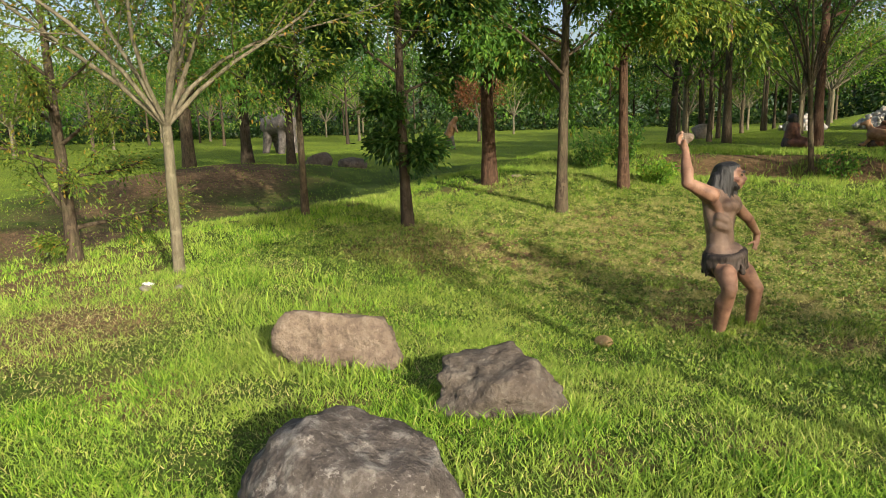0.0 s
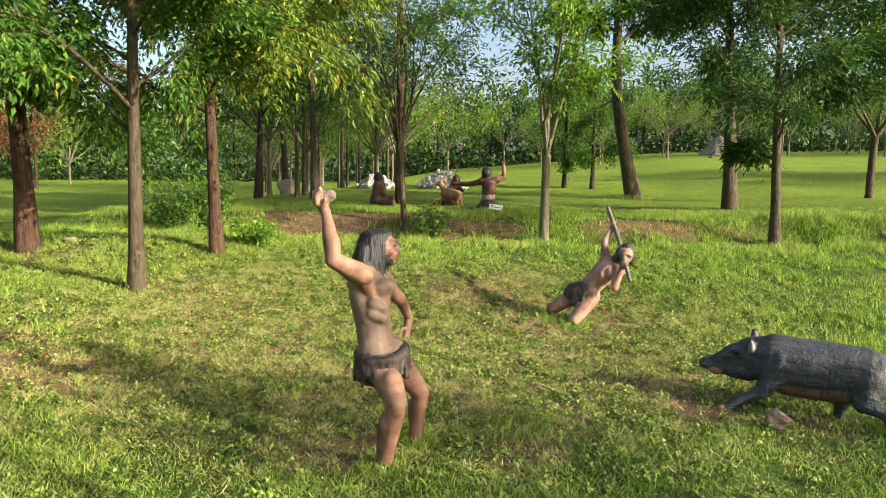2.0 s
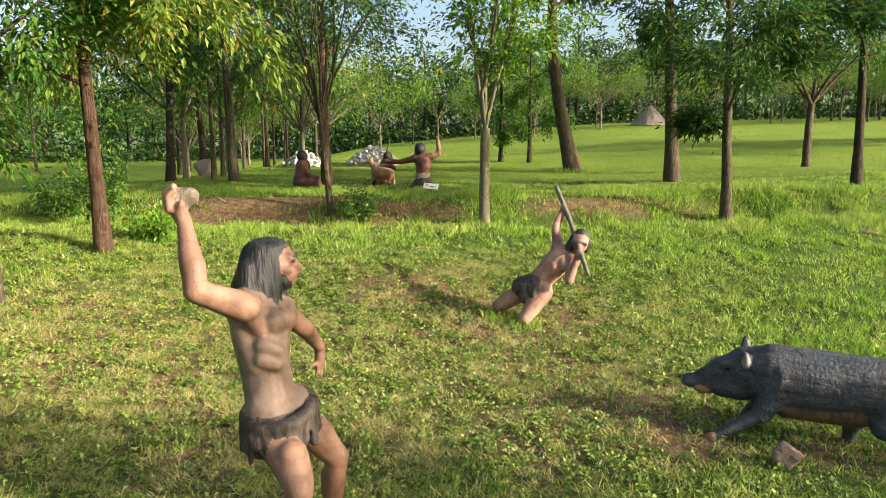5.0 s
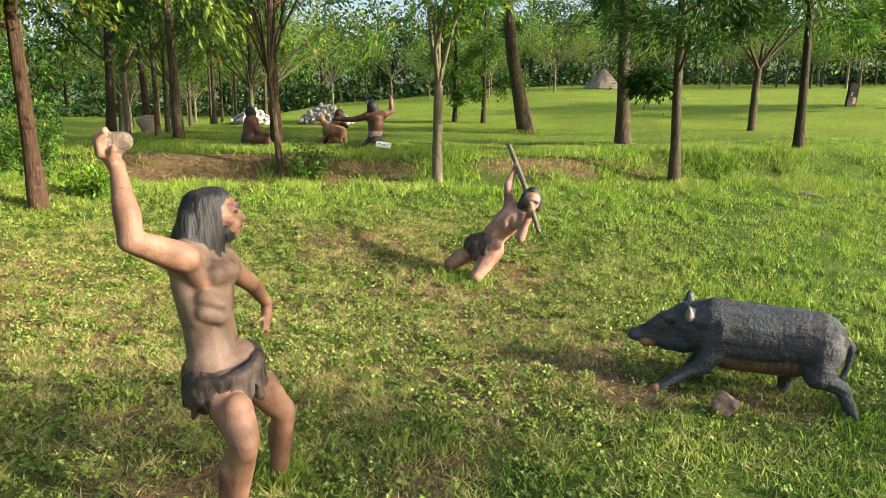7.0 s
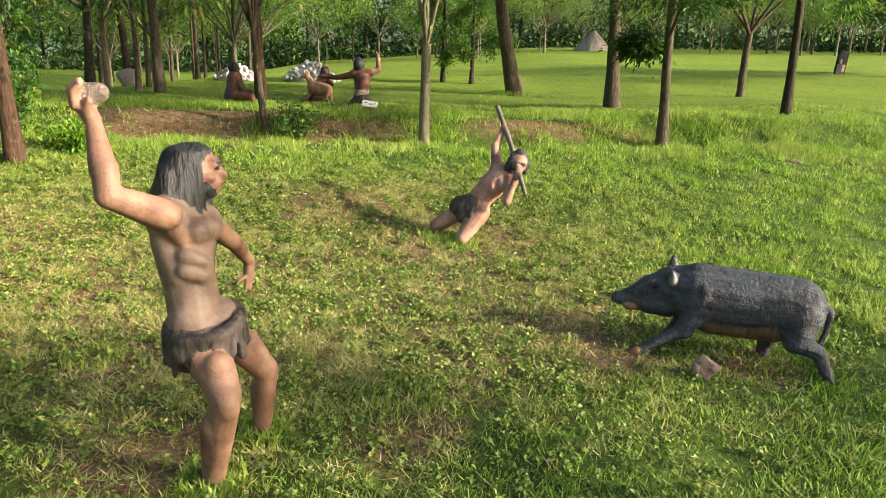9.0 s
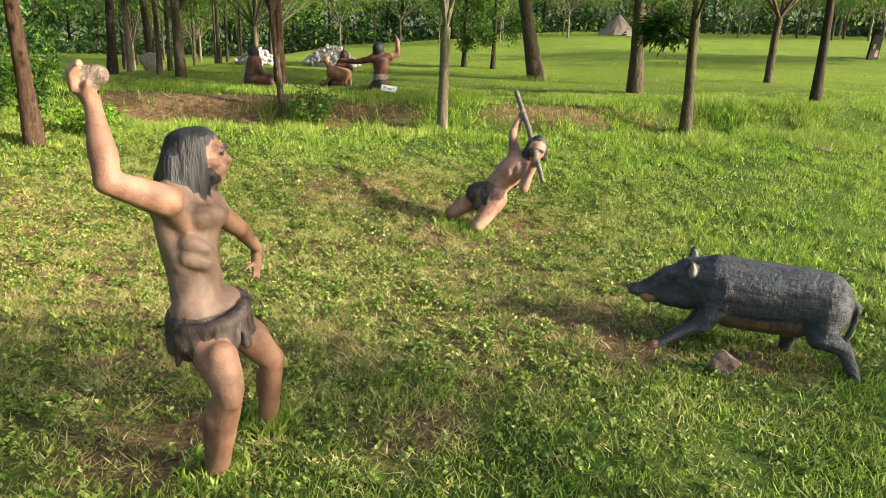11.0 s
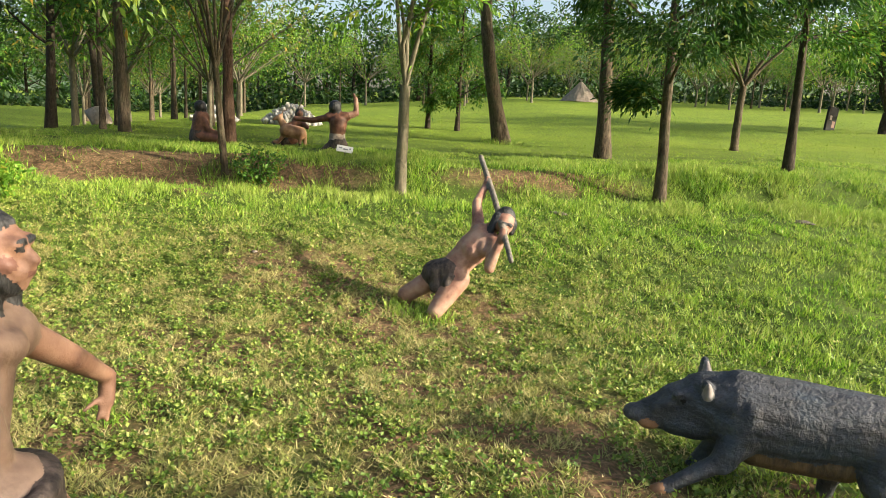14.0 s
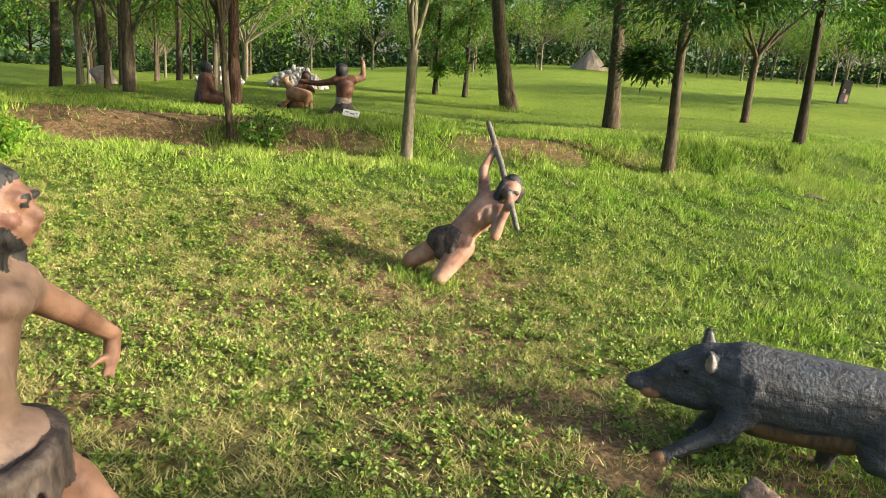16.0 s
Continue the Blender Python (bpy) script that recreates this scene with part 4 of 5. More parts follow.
statue("boar_statue", "dark grey charging boar statue with ridged hide", BOAR, [M_BOAR, M_BOAR_BELLY, M_SNOUT, M_EAR, M_BLACK], 0.0105)

FAR_HUNTER = [
    ((-0.80, 15.2, 1.10), (-1.05, 15.15, 0.88), 0.14, 0.10, 2), ((-0.72, 15.2, 1.10), (-0.62, 15.2, 0.88), 0.15, 0.14, 2), ((-0.78, 15.2, 1.22), (-0.77, 15.2, 1.25), 0.168, 0.163, 3), ((-0.77, 15.2, 1.0), (-0.77, 15.2, 1.12), 0.20, 0.175, 2), ((-0.77, 15.2, 1.24), (-0.76, 15.2, 1.52), 0.15, 0.19, 0),
    ((-0.95, 15.2, 1.62), (-0.60, 15.2, 1.65), 0.10, 0.10, 0), ((-0.80, 15.2, 1.66), (-0.82, 15.2, 1.76), 0.08, 0.08, 0), ((-0.83, 15.2, 1.84), (-0.83, 15.2, 1.80), 0.13, 0.13, 1),
    ((-0.60, 15.2, 1.65), (-0.40, 15.2, 1.72), 0.085, 0.065, 4), ((-0.40, 15.2, 1.72), (-0.42, 15.2, 2.0), 0.06, 0.05, 4), ((-0.42, 15.2, 2.0), (-0.47, 15.2, 2.1), 0.045, 0.03, 0), ((-0.95, 15.2, 1.61), (-1.3, 15.3, 1.53), 0.08, 0.06, 0), ((-1.3, 15.3, 1.53), (-1.64, 15.4, 1.55), 0.06, 0.055, 0),
]
statue("caveman_statue", "dark statue of a kneeling hunter reaching out, in a hide skirt", FAR_HUNTER, [M_SKIN_DARK, M_HAIR, M_HIDE, M_ROCK_PALE, M_SKIN_RED], 0.022)
SEATED = [
    ((-3.62, 15.6, 1.05), (-3.62, 15.6, 1.12), 0.22, 0.20, 2), ((-3.62, 15.6, 1.10), (-3.58, 15.6, 1.45), 0.19, 0.17, 0), ((-3.58, 15.6, 1.5), (-3.59, 15.6, 1.62), 0.09, 0.09, 0), ((-3.60, 15.6, 1.68), (-3.58, 15.6, 1.64), 0.13, 0.12, 1),
    ((-3.5, 15.5, 1.42), (-3.4, 15.45, 1.22), 0.07, 0.055, 0), ((-3.4, 15.45, 1.22), (-3.18, 15.4, 1.17), 0.05, 0.045, 0), ((-3.6, 15.5, 1.08), (-3.2, 15.4, 1.05), 0.12, 0.09, 0), ((-3.2, 15.4, 1.05), (-3.12, 15.38, 0.9), 0.08, 0.06, 0),
]
statue("caveman_statue", "dark statue of a seated figure at the grove's edge", SEATED, [M_SKIN_DARK, M_HAIR, M_HIDE], 0.022)
GOAT = [
    ((-1.92, 15.8, 1.22), (-2.06, 15.8, 1.02), 0.06, 0.035, 0), ((-1.60, 15.8, 1.24), (-1.88, 15.8, 1.28), 0.14, 0.15, 0), ((-1.90, 15.8, 1.32), (-2.02, 15.8, 1.52), 0.09, 0.065, 0), ((-2.02, 15.8, 1.56), (-2.15, 15.8, 1.50), 0.065, 0.035, 0), ((-1.98, 15.8, 1.6), (-1.96, 15.8, 1.68), 0.02, 0.015, 0),
    ((-1.58, 15.75, 1.2), (-1.60, 15.75, 1.05), 0.07, 0.04, 0), ((-1.60, 15.75, 1.05), (-1.56, 15.75, 0.9), 0.035, 0.028, 1), ((-1.52, 15.87, 1.2), (-1.49, 15.87, 0.9), 0.06, 0.028, 0), ((-2.06, 15.8, 1.02), (-2.14, 15.8, 1.04), 0.035, 0.03, 0), ((-1.95, 15.9, 1.2), (-1.98, 15.9, 0.9), 0.05, 0.03, 1),
]
statue("goat_statue", "tan leaping goat statue among the hunters", GOAT, [M_FAWN, M_BARK_DARK], 0.018)
CROUCH = [
    ((-1.9, 16.5, 1.05), (-2.2, 16.4, 0.95), 0.13, 0.10, 2), ((-1.85, 16.5, 1.1), (-1.72, 16.5, 1.45), 0.16, 0.16, 0), ((-1.70, 16.5, 1.55), (-1.69, 16.5, 1.66), 0.11, 0.11, 1), ((-1.68, 16.42, 1.64), (-1.68, 16.42, 1.6), 0.07, 0.06, 0), ((-1.8, 16.4, 1.42), (-2.0, 16.3, 1.35), 0.06, 0.05, 0), ((-1.6, 16.4, 1.42), (-1.5, 16.3, 1.35), 0.06, 0.05, 0), ((-1.72, 16.45, 1.7), (-1.62, 16.45, 2.1), 0.025, 0.02, 3),
]
statue("caveman_statue", "dark statue of a crouching hunter behind the goat", CROUCH, [M_SKIN_DARK, M_HAIR, M_HIDE, M_STICK], 0.022)
gz = z_at(-22.5, 24.2)
UPRIGHT = [
    ((-22.5, 24.2, gz + 0.75), (-22.75, 24.2, gz), 0.14, 0.07, 1), ((-22.4, 24.2, gz + 0.75), (-22.25, 24.3, gz), 0.14, 0.07, 1), ((-22.5, 24.2, gz + 0.75), (-22.3, 24.2, gz + 1.25), 0.22, 0.24, 0), ((-22.3, 24.2, gz + 1.3), (-22.05, 24.2, gz + 1.62), 0.17, 0.14, 0), ((-22.1, 24.2, gz + 1.2), (-21.85, 24.1, gz + 0.9), 0.08, 0.06, 0), ((-22.5, 24.2, gz + 1.1), (-22.8, 24.1, gz + 0.8), 0.09, 0.06, 1),
]
statue("caveman_statue", "reddish-brown stooping statue on the far lawn", UPRIGHT, [M_FAWN, M_GREY_HIDE], 0.04)
gz = z_at(-30, 18.5)
BEAST = [
    ((-29.4, 18.5, gz + 1.2), (-29.4, 18.3, gz), 0.3, 0.2, 0), ((-30.9, 18.6, gz + 1.2), (-31.0, 18.4, gz), 0.3, 0.2, 0), ((-29.3, 18.9, gz + 1.2), (-29.3, 19.1, gz), 0.3, 0.2, 0), ((-30.8, 19.0, gz + 1.2), (-30.9, 19.2, gz), 0.3, 0.2, 0), ((-29.4, 18.7, gz + 1.6), (-31.0, 18.8, gz + 1.5), 0.62, 0.58, 0), ((-29.3, 18.6, gz + 1.9), (-28.6, 18.5, gz + 1.6), 0.4, 0.3, 0), ((-28.6, 18.5, gz + 1.5), (-28.3, 18.4, gz + 0.5), 0.18, 0.1, 0), ((-28.5, 18.4, gz + 1.2), (-28.0, 18.2, gz + 1.0), 0.07, 0.04, 1),
]
statue("mammoth_statue", "grey statue of a large tusked beast under the trees", BEAST, [M_GREY_HIDE, M_EAR], 0.07)

# ---- stones and small things ----


def stone_mesh(seed, size, mat, cut=0.18, rough=0.10, detail=4, taper=0.0):
    """A worn boulder: a ball flattened by a few planes and roughened."""
    bm = bmesh.new()
    bmesh.ops.create_icosphere(bm, subdivisions=detail, radius=1.0)
    rng = random.Random(seed)
    planes = []
    for _ in range(9):
        n = Vector((rng.gauss(0, 1), rng.gauss(0, 1), rng.gauss(0.15, 0.8))).normalized()
        planes.append((n, rng.uniform(1 - 2.4 * cut, 1 - 0.4 * cut)))
    off = Vector((seed * 3.1, seed * 1.7, 0))
    for v in bm.verts:
        p = v.co.normalized()
        r = 1.0
        for n, d in planes:
            c = p.dot(n)
            if c > 0.05:
                r = min(r, d / c)
        r += rough * noise.fractal(p * 1.6 + off, 0.8, 2.0, 5) + 0.025 * noise.noise(p * 9 + off)
        v.co = Vector((p.x * size[0], p.y * size[1], p.z * size[2] * (1 - taper * p.x))) * r
    me = bpy.data.meshes.new("stone")
    bm.to_mesh(me)
    bm.free()
    me.materials.append(mat)
    for f in me.polygons:
        f.use_smooth = True
    return me


def stone(name, x, y, size, mat, label, seed, lift=0.3, turn=0, cut=0.18, detail=4, tilt=0, category="rock", rough=0.10, taper=0.0):
    ob = tagged(new(name, stone_mesh(seed, size, mat, cut, rough, detail, taper)), label, category)
    ob.matrix_world = pose(x, y, z_at(x, y) + size[2] * lift, 0, tilt, turn)
    return ob


stone("boulder", -2.36, -0.14, (0.48, 0.31, 0.29), M_ROCK_TAN, "angular tan boulder lying in the grass", 3, 0.36, 38, 0.30, 5, rough=0.09, taper=0.28)
stone("boulder", -1.13, 0.04, (0.43, 0.29, 0.26), M_ROCK_GREY, "rough weathered grey boulder lying in the grass", 5, 0.34, 40, 0.16, 5, rough=0.15)
stone("boulder", -0.94, -1.27, (0.45, 0.40, 0.34), M_ROCK_LICHEN, "large rounded dark grey boulder with pale lichen in the grass", 8, 0.22, 30, 0.10, 5, rough=0.10, taper=0.03)
stone("clod", -1.43, 1.85, (0.085, 0.07, 0.055), M_CLOD, "dry yellow clay clod on the grass", 13, 0.5, 0, 0.1, 3)
stone("loose_stone", 1.93, 3.78, (0.17, 0.13, 0.11), M_ROCK_PINK, "pinkish tan angular stone below the boar", 15, 0.72, 20, 0.36, 4, rough=0.06)
stone("boulder", -16.9, 11.1, (0.55, 0.45, 0.4), M_ROCK_GREY, "grey boulder on the far slope", 21, 0.4, 10, 0.2, 3)
stone("boulder", -15.8, 11.6, (0.5, 0.45, 0.35), M_ROCK_GREY, "grey boulder on the far slope", 22, 0.4, 50, 0.2, 3)
stone("boulder", -9.2, 24.5, (0.5, 0.35, 0.4), M_ROCK_PALE, "pale boulder in the grove", 23, 0.5, 0, 0.2, 3)
for i, (x, y, s, m) in enumerate([(-0.66, 2.93, 0.035, M_ROCK_PALE), (-7.2, 8.75, 0.12, M_ROCK_PALE), (-1.15, 8.3, 0.05, M_ROCK_PALE), (-1.75, 3.35, 0.02, M_ROCK_PALE), (-5.4, -0.1, 0.09, M_ROCK_PALE), (-5.2, 0.15, 0.07, M_ROCK_PALE), (0.66, 10.15, 0.05, M_ROCK_PALE), (2.67, 10.5, 0.2, M_ROCK_GREY), (6.4, 10.5, 0.22, M_ROCK_GREY)]):
    stone("pebble" if s < 0.1 else "flat_stone", x, y, (s, s * 0.7, s * (0.35 if s < 0.15 else 0.14)), m, "small pale stone in the grass" if s < 0.1 else "flat stone sunk in the lawn", 30 + i, 0.6, i * 40, 0.2, 2)


def scrap(x, y, r, mat, label, seed):
    """A crumpled piece of plastic film."""
    rng = np.random.default_rng(seed)
    n = 9
    U, W = np.meshgrid(np.linspace(-1, 1, n), np.linspace(-1, 1, n))
    v = np.stack([r * (U + rng.normal(0, 0.12, U.shape)), 0.6 * r * (W + rng.normal(0, 0.12, U.shape)), np.abs(rng.normal(0, 0.22 * r, U.shape)) + 0.02], -1).reshape(-1, 3)
    i = (np.arange(n - 1)[:, None] * n + np.arange(n - 1)[None]).ravel()
    ob = tagged(new("litter", grid_mesh("litter", v, [np.stack([i, i + 1, i + n + 1, i + n], 1)], mat, False)), label, "litter")
    mod = ob.modifiers.new("thickness", "SOLIDIFY")
    mod.thickness = 0.003
    ob.location = (x, y, z_at(x, y))
    return ob


scrap(1.02, 2.22, 0.10, M_BLACK, "crumpled black plastic film in the grass", 1)
scrap(1.12, 2.26, 0.05, M_WHITE, "torn white plastic scrap in the grass", 2)
scrap(-5.55, 0.0, 0.06, M_WHITE, "torn white plastic scrap on bare soil", 3)


def rubble(name, x, y, rx, ry, h, n, seed):
    """A heap of broken stone, each piece a part."""
    rng = random.Random(seed)
    ob = tagged(new(name), "heap of pale broken stones on the lawn", "stone heap")
    ob.location = (x, y, z_at(x, y))
    part("core", stone_mesh(seed, (rx * 0.8, ry * 0.8, h * 0.72), M_RUBBLE, 0.05, 0.1, 3), ob)
    forms = [stone_mesh(seed + 50 + i, (0.17, 0.13, 0.10), M_RUBBLE, 0.3, 0.1, 1) for i in range(4)]
    for _ in range(n):
        a, q = rng.uniform(0, 6.283), math.sqrt(rng.uniform(0, 1))
        s = part("stone", rng.choice(forms), ob)
        s.matrix_local = pose(rx * q * math.cos(a), ry * q * math.sin(a), h * (1 - q ** 1.5) * 0.92 + 0.03, rng.uniform(0, 360), rng.uniform(0, 360), rng.uniform(0, 360)) @ Matrix.Scale(rng.uniform(0.6, 1.3), 4)
    return ob


rubble("rubble_heap", -3.4, 28.0, 1.15, 0.8, 0.75, 170, 3)
rubble("rubble_heap", -6.4, 28.2, 0.9, 0.7, 0.6, 110, 4)


def box(sx, sy, sz, mat, bevel=0.01):
    bm = bmesh.new()
    bmesh.ops.create_cube(bm, size=1.0)
    for v in bm.verts:
        v.co = Vector((v.co.x * sx, v.co.y * sy, v.co.z * sz))
    bmesh.ops.bevel(bm, geom=bm.edges[:], offset=bevel, segments=2, affect="EDGES")
    me = bpy.data.meshes.new("box")
    bm.to_mesh(me)
    bm.free()
    me.materials.append(mat)
    return me


def ground_sign(x, y):
    ob = tagged(new("sign"), "small white information sign tilted in the grass", "sign")
    ob.matrix_world = pose(x, y, z_at(x, y), 0, 0, -4)
    board = part("board", box(0.31, 0.02, 0.14, M_WHITE, 0.004), ob)
    board.matrix_local = pose(0, 0, 0.13, -38, 7, 0)
    for i, (bx, w) in enumerate(((-0.08, 0.06), (0.02, 0.09), (0.10, 0.03))):
        bar = part("printed_bar", box(w, 0.004, 0.03, M_INK, 0.001), board)
        bar.matrix_local = pose(bx, -0.0115, 0.012 - 0.02 * (i % 2))
    part("stake", box(0.03, 0.03, 0.30, M_STICK, 0.004), ob).matrix_local = pose(0, 0.05, 0.0)
    return ob


ground_sign(-0.55, 14.02)


def black_board(x, y):
    ob = tagged(new("signboard"), "black leaning signboard with pale pictures on the lawn", "signboard")
    ob.matrix_world = pose(x, y, z_at(x, y), 0, 6, 20)
    part("panel", box(0.62, 0.10, 1.0, M_BLACK, 0.02), ob).matrix_local = pose(0, 0, 0.47)
    part("picture", box(0.13, 0.01, 0.18, M_EAR, 0.002), ob).matrix_local = pose(-0.1, -0.053, 0.52)
    part("picture", box(0.18, 0.01, 0.28, M_SKIN_DARK, 0.002), ob).matrix_local = pose(0.12, -0.053, 0.26)
    return ob


black_board(19.0, 28.4)


def tent(x, y, r, h):
    ob = tagged(new("tent"), "conical thatched tent at the lawn's far edge", "tent")
    ob.location = (x, y, z_at(x, y))
    n, m = 28, 7
    a = np.arange(n) * 2 * np.pi / n
    rows = []
    for i in range(m):
        s = i / (m - 1)
        rr = r * (1 - 0.93 * s) * (1 + 0.035 * np.sin(a * 9 + i))
        rows.append(np.stack([rr * np.cos(a), rr * np.sin(a), np.full(n, h * s - 0.05)], 1))
    v = np.concatenate(rows)
    i, j = np.arange(m - 1)[:, None] * n, np.arange(n)[None]
    f = np.stack([i + j, i + (j + 1) % n, i + n + (j + 1) % n, i + n + j], -1).reshape(-1, 4)
    part("cover", Buf().add(v, f).mesh("cover", M_TENT, False), ob)
    for q in range(6):
        b = q * 1.05
        part("pole", Buf().add(*tube([(r * 0.06 * math.cos(b), r * 0.06 * math.sin(b), h * 0.9), (-r * 0.1 * math.cos(b), -r * 0.1 * math.sin(b), h * 1.12)], [0.03, 0.02], 6)).mesh("pole", M_STICK), ob)
    return ob


tent(17.6, 61.0, 1.75, 1.75)

# ---- grass ----
rng_grass = np.random.default_rng(77)


def blades(x, y, height, width, fine, lean=0.45):
    """Bent blades of grass standing at x, y."""
    n = len(x)
    z = ground(x, y) - 0.004
    a = rng_grass.uniform(0, 2 * np.pi, n)
    d = np.stack([np.cos(a), np.sin(a)], 1)
    tilt = rng_grass.normal(0, lean, (n, 2))
    base = np.stack([x, y, z], 1)
    w = width[:, None] * np.stack([d[:, 0], d[:, 1], np.zeros(n)], 1) * 0.5
    h = height[:, None]
    mid = base + np.concatenate([tilt * 0.35, np.full((n, 1), 0.55)], 1) * h
    tip = base + np.concatenate([tilt, np.full((n, 1), 0.95)], 1) * h
    i = np.arange(n)[:, None]
    if fine:
        v = np.stack([base - w, base + w, mid + w * 0.8, mid - w * 0.8, tip], 1).reshape(-1, 3)
        return v, [i * 5 + np.array([[0, 1, 2, 3]]), i * 5 + np.array([[3, 2, 4]])]
    v = np.stack([base - w, base + w, tip], 1).reshape(-1, 3)
    return v, [i * 3 + np.array([[0, 1, 2]])]


def strew(n, x0, x1, y0, y1, keep):
    x, y = rng_grass.uniform(x0, x1, n), rng_grass.uniform(y0, y1, n)
    ok = rng_grass.uniform(0, 1, n) < keep(x, y)
    return x[ok], y[ok]


def lush(x, y):
    """1 where the turf is long and green, 0 in the dry hollow."""
    hollow = np.exp(-(((x + 2.3) / 3.2) ** 2 + ((y - 6.0) / 3.1) ** 4)) + 0.9 * np.exp(-(((x - 0.7) / 1.6) ** 2 + ((y - 6.6) / 2.5) ** 4))
    return np.clip(1 - 1.15 * hollow, 0, 1)


def patchy(x, y):
    """Uneven growth, in patches and clumps."""
    return 0.5 * value_noise(x, y, 0.55, 1) + 0.3 * value_noise(x, y, 0.17, 2) + 0.2 * value_noise(x, y, 1.7, 3)


def clumped(x, y, lo=0.35, hi=0.65):
    return np.clip((patchy(x, y) - lo) / (hi - lo), 0, 1)


def tussock(x, y):
    return np.clip((0.6 * value_noise(x, y, 0.15, 5) + 0.4 * value_noise(x, y, 0.065, 6) - 0.40) / 0.22, 0, 1)


def lay(name, label, x, y, height, width, fine, mat, lean=0.45):
    v, f = blades(x, y, height, width, fine, lean)
    return tagged(new(name, grid_mesh(name, v, f, mat, False)), label, "grass", kind="stuff")


def turf():
    u = rng_grass.uniform
    # Long turf before the walker and to the east.
    x, y = strew(380000, -6.5, 5.0, -3.4, 4.2, lambda x, y: lush(x, y) * (1 - 0.9 * wear(x, y)) * (0.25 + 0.75 * clumped(x, y, 0.25, 0.6)))
    h = u(0.02, 0.08, len(x)) * (0.4 + 0.9 * clumped(x, y, 0.3, 0.75)) * (0.55 + 0.45 * lush(x, y))
    lay("turf", "long bright green lawn grass", x, y, h, u(0.005, 0.010, len(x)), False, M_LUSH, 0.65)
    dx, dy = strew(60000, -6.5, 4.5, -3.2, 1.6, lambda x, y: 0.15 + 0.85 * (1 - clumped(x, y, 0.3, 0.6)))
    lay("short_turf", "short dry blades and thatch among the lawn grass", dx, dy, u(0.012, 0.04, len(dx)), u(0.005, 0.011, len(dx)), False, M_SHORT, 1.2)
    near = (np.abs(x + 0.8) < 2.4) & (y < 1.2)
    lay("turf", "long green grass before the boulders", x[near] + 0.03, y[near] + 0.02, h[near] * 0.9, u(0.005, 0.010, near.sum()), True, M_LUSH, 0.8)
    x, y = strew(820000, -10, 10, -3.4, 10.8, lambda x, y: lush(x, y) * (1 - 0.9 * wear(x, y)) * ((y > 4.2) | (x > 5.0) | (x < -6.5)) * (0.25 + 0.75 * tussock(x, y)) * (0.45 + 0.55 * clumped(x, y)))
    h = u(0.025, 0.095, len(x)) * (0.35 + 0.7 * tussock(x, y) + 0.4 * clumped(x, y, 0.3, 0.75))
    lay("turf", "green lawn grass on the slopes", x, y, h, u(0.009, 0.019, len(x)), False, M_LUSH)
    # Short dry turf and low weeds of the hollow.
    x, y = strew(1250000, -7.5, 3.8, 2.0, 10.0, lambda x, y: (1 - lush(x, y)) * (1 - 0.7 * wear(x, y)) * (0.08 + 0.92 * tussock(x, y)))
    lay("short_turf", "short dry grass of the hollow", x, y, u(0.012, 0.045, len(x)) * (0.6 + 0.8 * tussock(x, y)), u(0.005, 0.012, len(x)), False, M_SHORT, 0.95)
    x, y = strew(70000, -7.2, 4.2, 1.4, 10.4, lambda x, y: (1 - 0.8 * lush(x, y)) * (1 - 0.75 * wear(x, y)) * (0.25 + 0.75 * tussock(y + 7, x)) * (0.4 + 0.6 * clumped(y + 7, x, 0.35, 0.6)))
    many = 8
    big = np.repeat(u(0.6, 1.5, len(x)), many)
    x, y = np.repeat(x, many), np.repeat(y, many)
    a = u(0, 2 * np.pi, len(x))
    out = np.stack([np.cos(a), np.sin(a)], 1) * u(0.2, 1.0, (len(x), 1))
    p = np.stack([x + out[:, 0] * 0.016 * big, y + out[:, 1] * 0.016 * big, ground(x, y) + u(0.004, 0.042, len(x)) * big], 1)
    ways = np.concatenate([out * 1.2, u(0.1, 0.8, (len(x), 1))], 1)
    me = Buf().add(*leaf_cloud(p, ways, 0.032, rng_grass, 0.0, 0.6)).mesh("weeds", M_CLOVER, False)
    tagged(new("weeds", me), "low broad-leaved weeds over the dry hollow", "weeds", kind="stuff")
    # Taller grass on the bank and round its trees.
    x, y = strew(330000, -10, 13, 10.4, 16.5, lambda x, y: np.clip(1.15 - 1.7 * wear(x, y), 0.05, 1) * (0.15 + 0.85 * clumped(x, y)) * np.where(y < 13.6, 1, 0.55) * ease(10.3, 11.2, y))
    h = u(0.05, 0.19, len(x)) * (0.35 + 0.8 * clumped(x, y, 0.3, 0.7)) * np.where(y < 13.8, 1, 0.5)
    lay("bank_grass", "tall bright grass on the bank", x, y, h, u(0.010, 0.02, len(x)), False, M_LUSH)
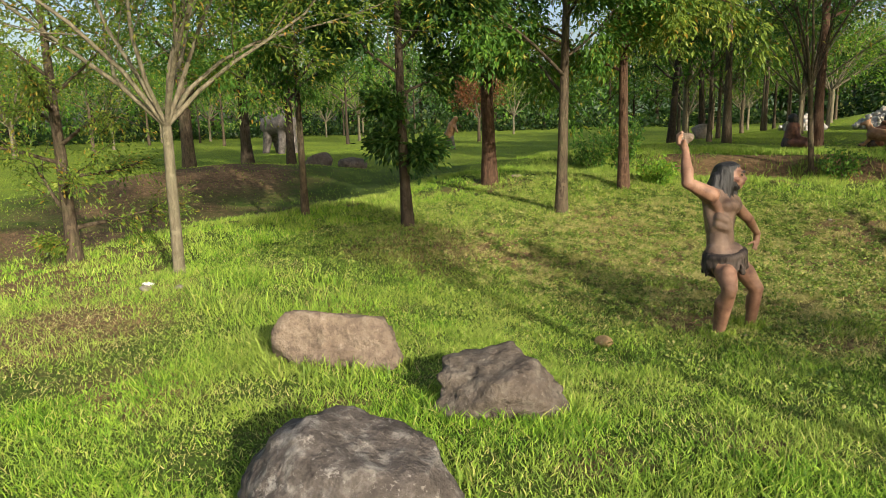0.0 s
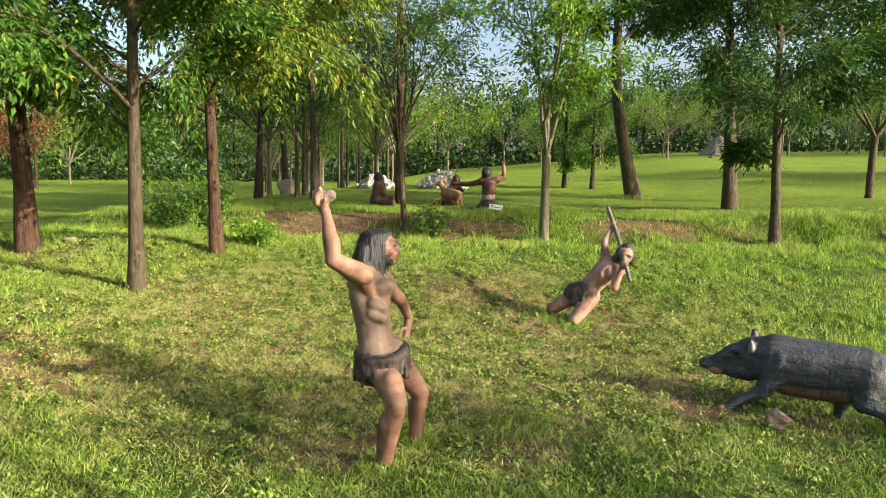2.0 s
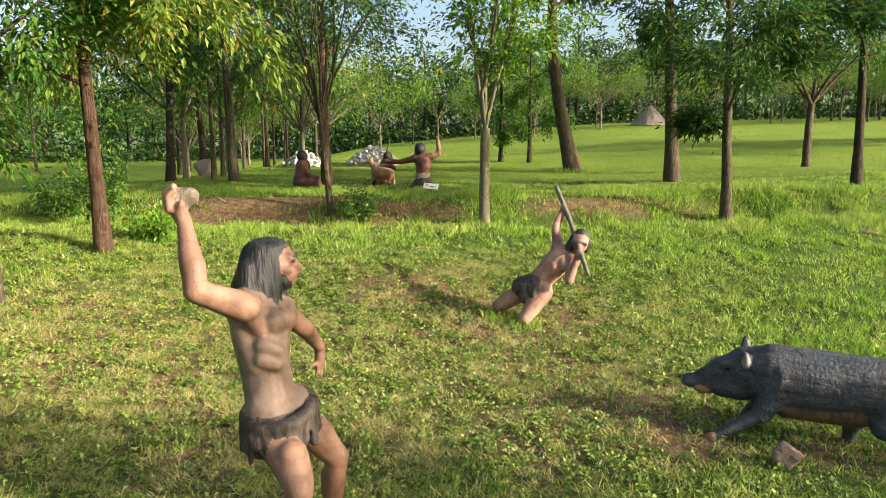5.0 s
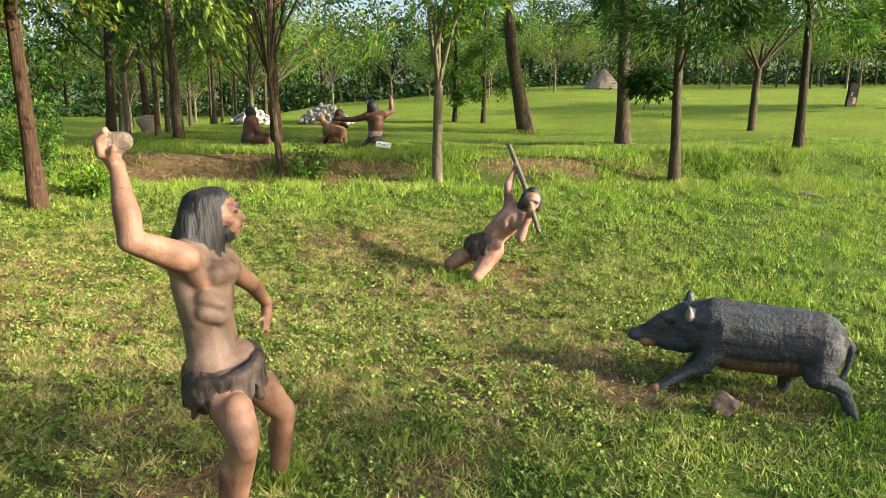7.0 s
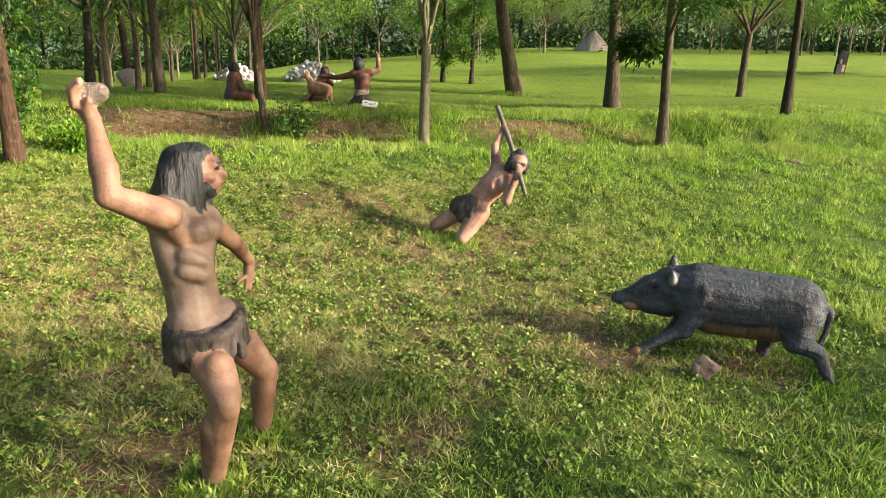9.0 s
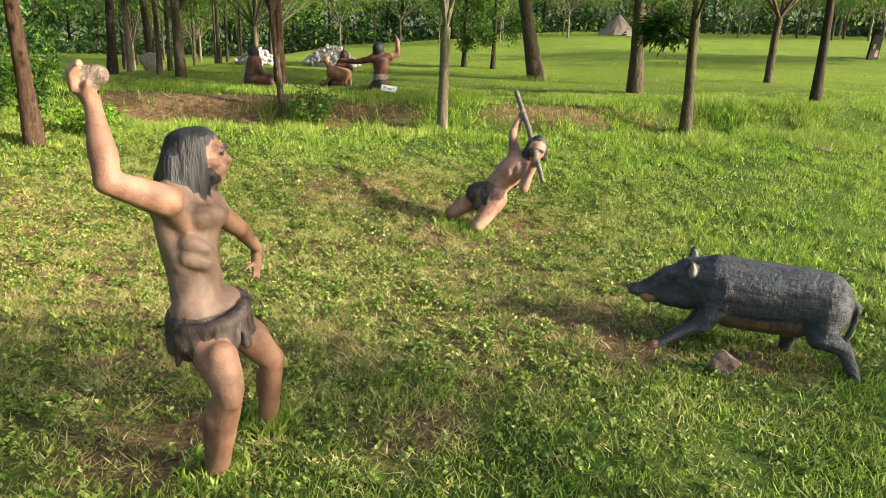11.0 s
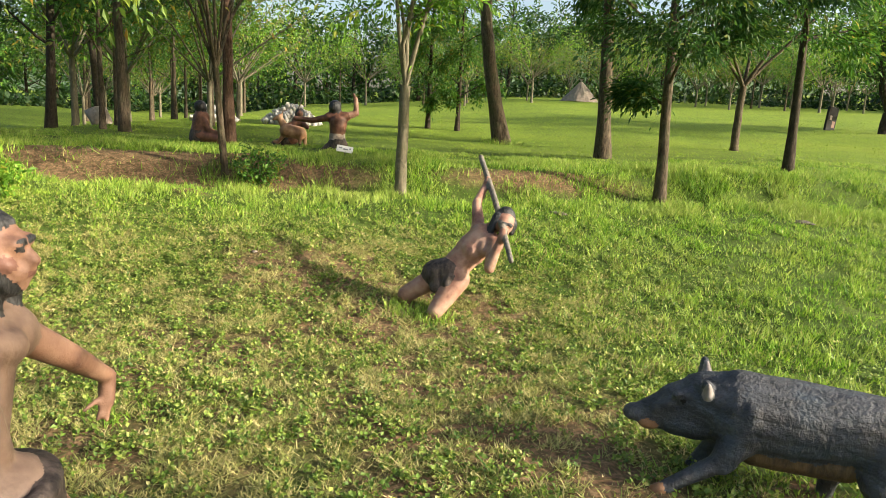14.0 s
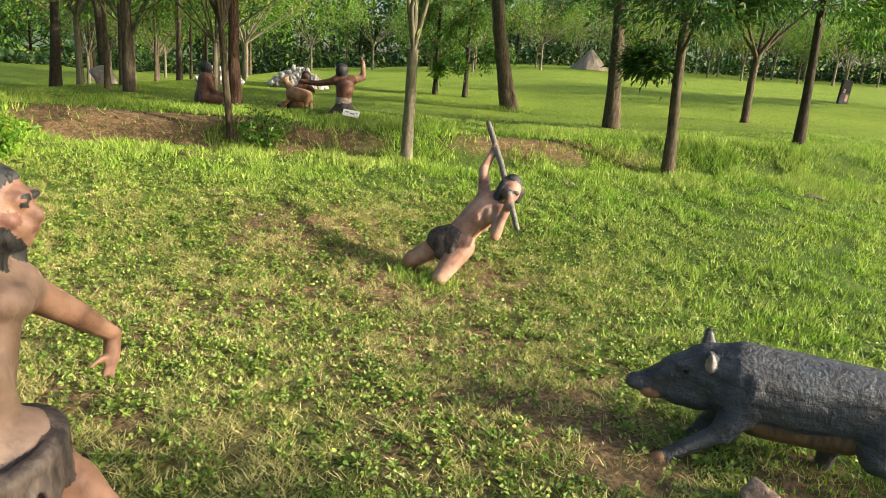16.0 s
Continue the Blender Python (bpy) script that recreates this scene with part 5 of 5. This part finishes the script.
    x, y = strew(260000, -30, 34, -3, 40, lambda x, y: ((y > 16.5) | (x > 9.8) | (x < -9.8)) * (1 - wear(x, y)) * np.clip(1.3 - np.hypot(x, y) / 40, 0, 1) * (0.2 + 0.8 * clumped(x * 0.5, y * 0.5)))
    lay("lawn_grass", "mown lawn grass farther off", x, y, u(0.02, 0.06, len(x)), u(0.015, 0.03, len(x)), False, M_LAWN)


turf()


def tufts(spots):
    """Ragged tufts at the feet of trees, statues and stones."""
    X, Y, H = [], [], []
    for cx, cy, r, h, n in spots:
        a, q = rng_grass.uniform(0, 2 * np.pi, n), r * np.sqrt(rng_grass.uniform(0.1, 1, n))
        X.append(cx + q * np.cos(a)), Y.append(cy + q * np.sin(a)), H.append(h * rng_grass.uniform(0.4, 1.1, n))
    x, y, h = np.concatenate(X), np.concatenate(Y), np.concatenate(H)
    lay("tufts", "ragged tufts of grass round stones and trunks", x, y, h, rng_grass.uniform(0.005, 0.012, len(x)), True, M_LUSH, 0.5)


tufts([(-0.84, 2.80, 0.16, 0.08, 420), (-0.72, 3.24, 0.16, 0.10, 420), (0.45, 7.1, 0.22, 0.12, 300), (0.68, 6.9, 0.2, 0.10, 220), (-2.39, -0.12, 0.52, 0.10, 1000), (-1.15, 0.06, 0.48, 0.10, 1000), (-0.95, -1.26, 0.6, 0.10, 1000),
       (2.72, 3.78, 0.15, 0.06, 160), (2.2, 4.1, 0.35, 0.05, 500), (3.95, 22.4, 0.7, 0.22, 500), (0.46, 11.46, 0.3, 0.14, 300), (4.70, 11.72, 0.3, 0.12, 260), (-2.29, 12.03, 0.4, 0.2, 400), (-5.86, 0.49, 0.25, 0.12, 260), (-4.3, 0.6, 0.8, 0.16, 700), (0.0, 3.6, 0.25, 0.09, 260), (-1.9, 4.1, 0.2, 0.10, 160), (1.6, 3.5, 0.3, 0.07, 260), (-2.75, -0.35, 0.16, 0.2, 60), (2.6, 3.2, 0.5, 0.10, 400), (-1.3, 5.0, 0.2, 0.08, 120)])
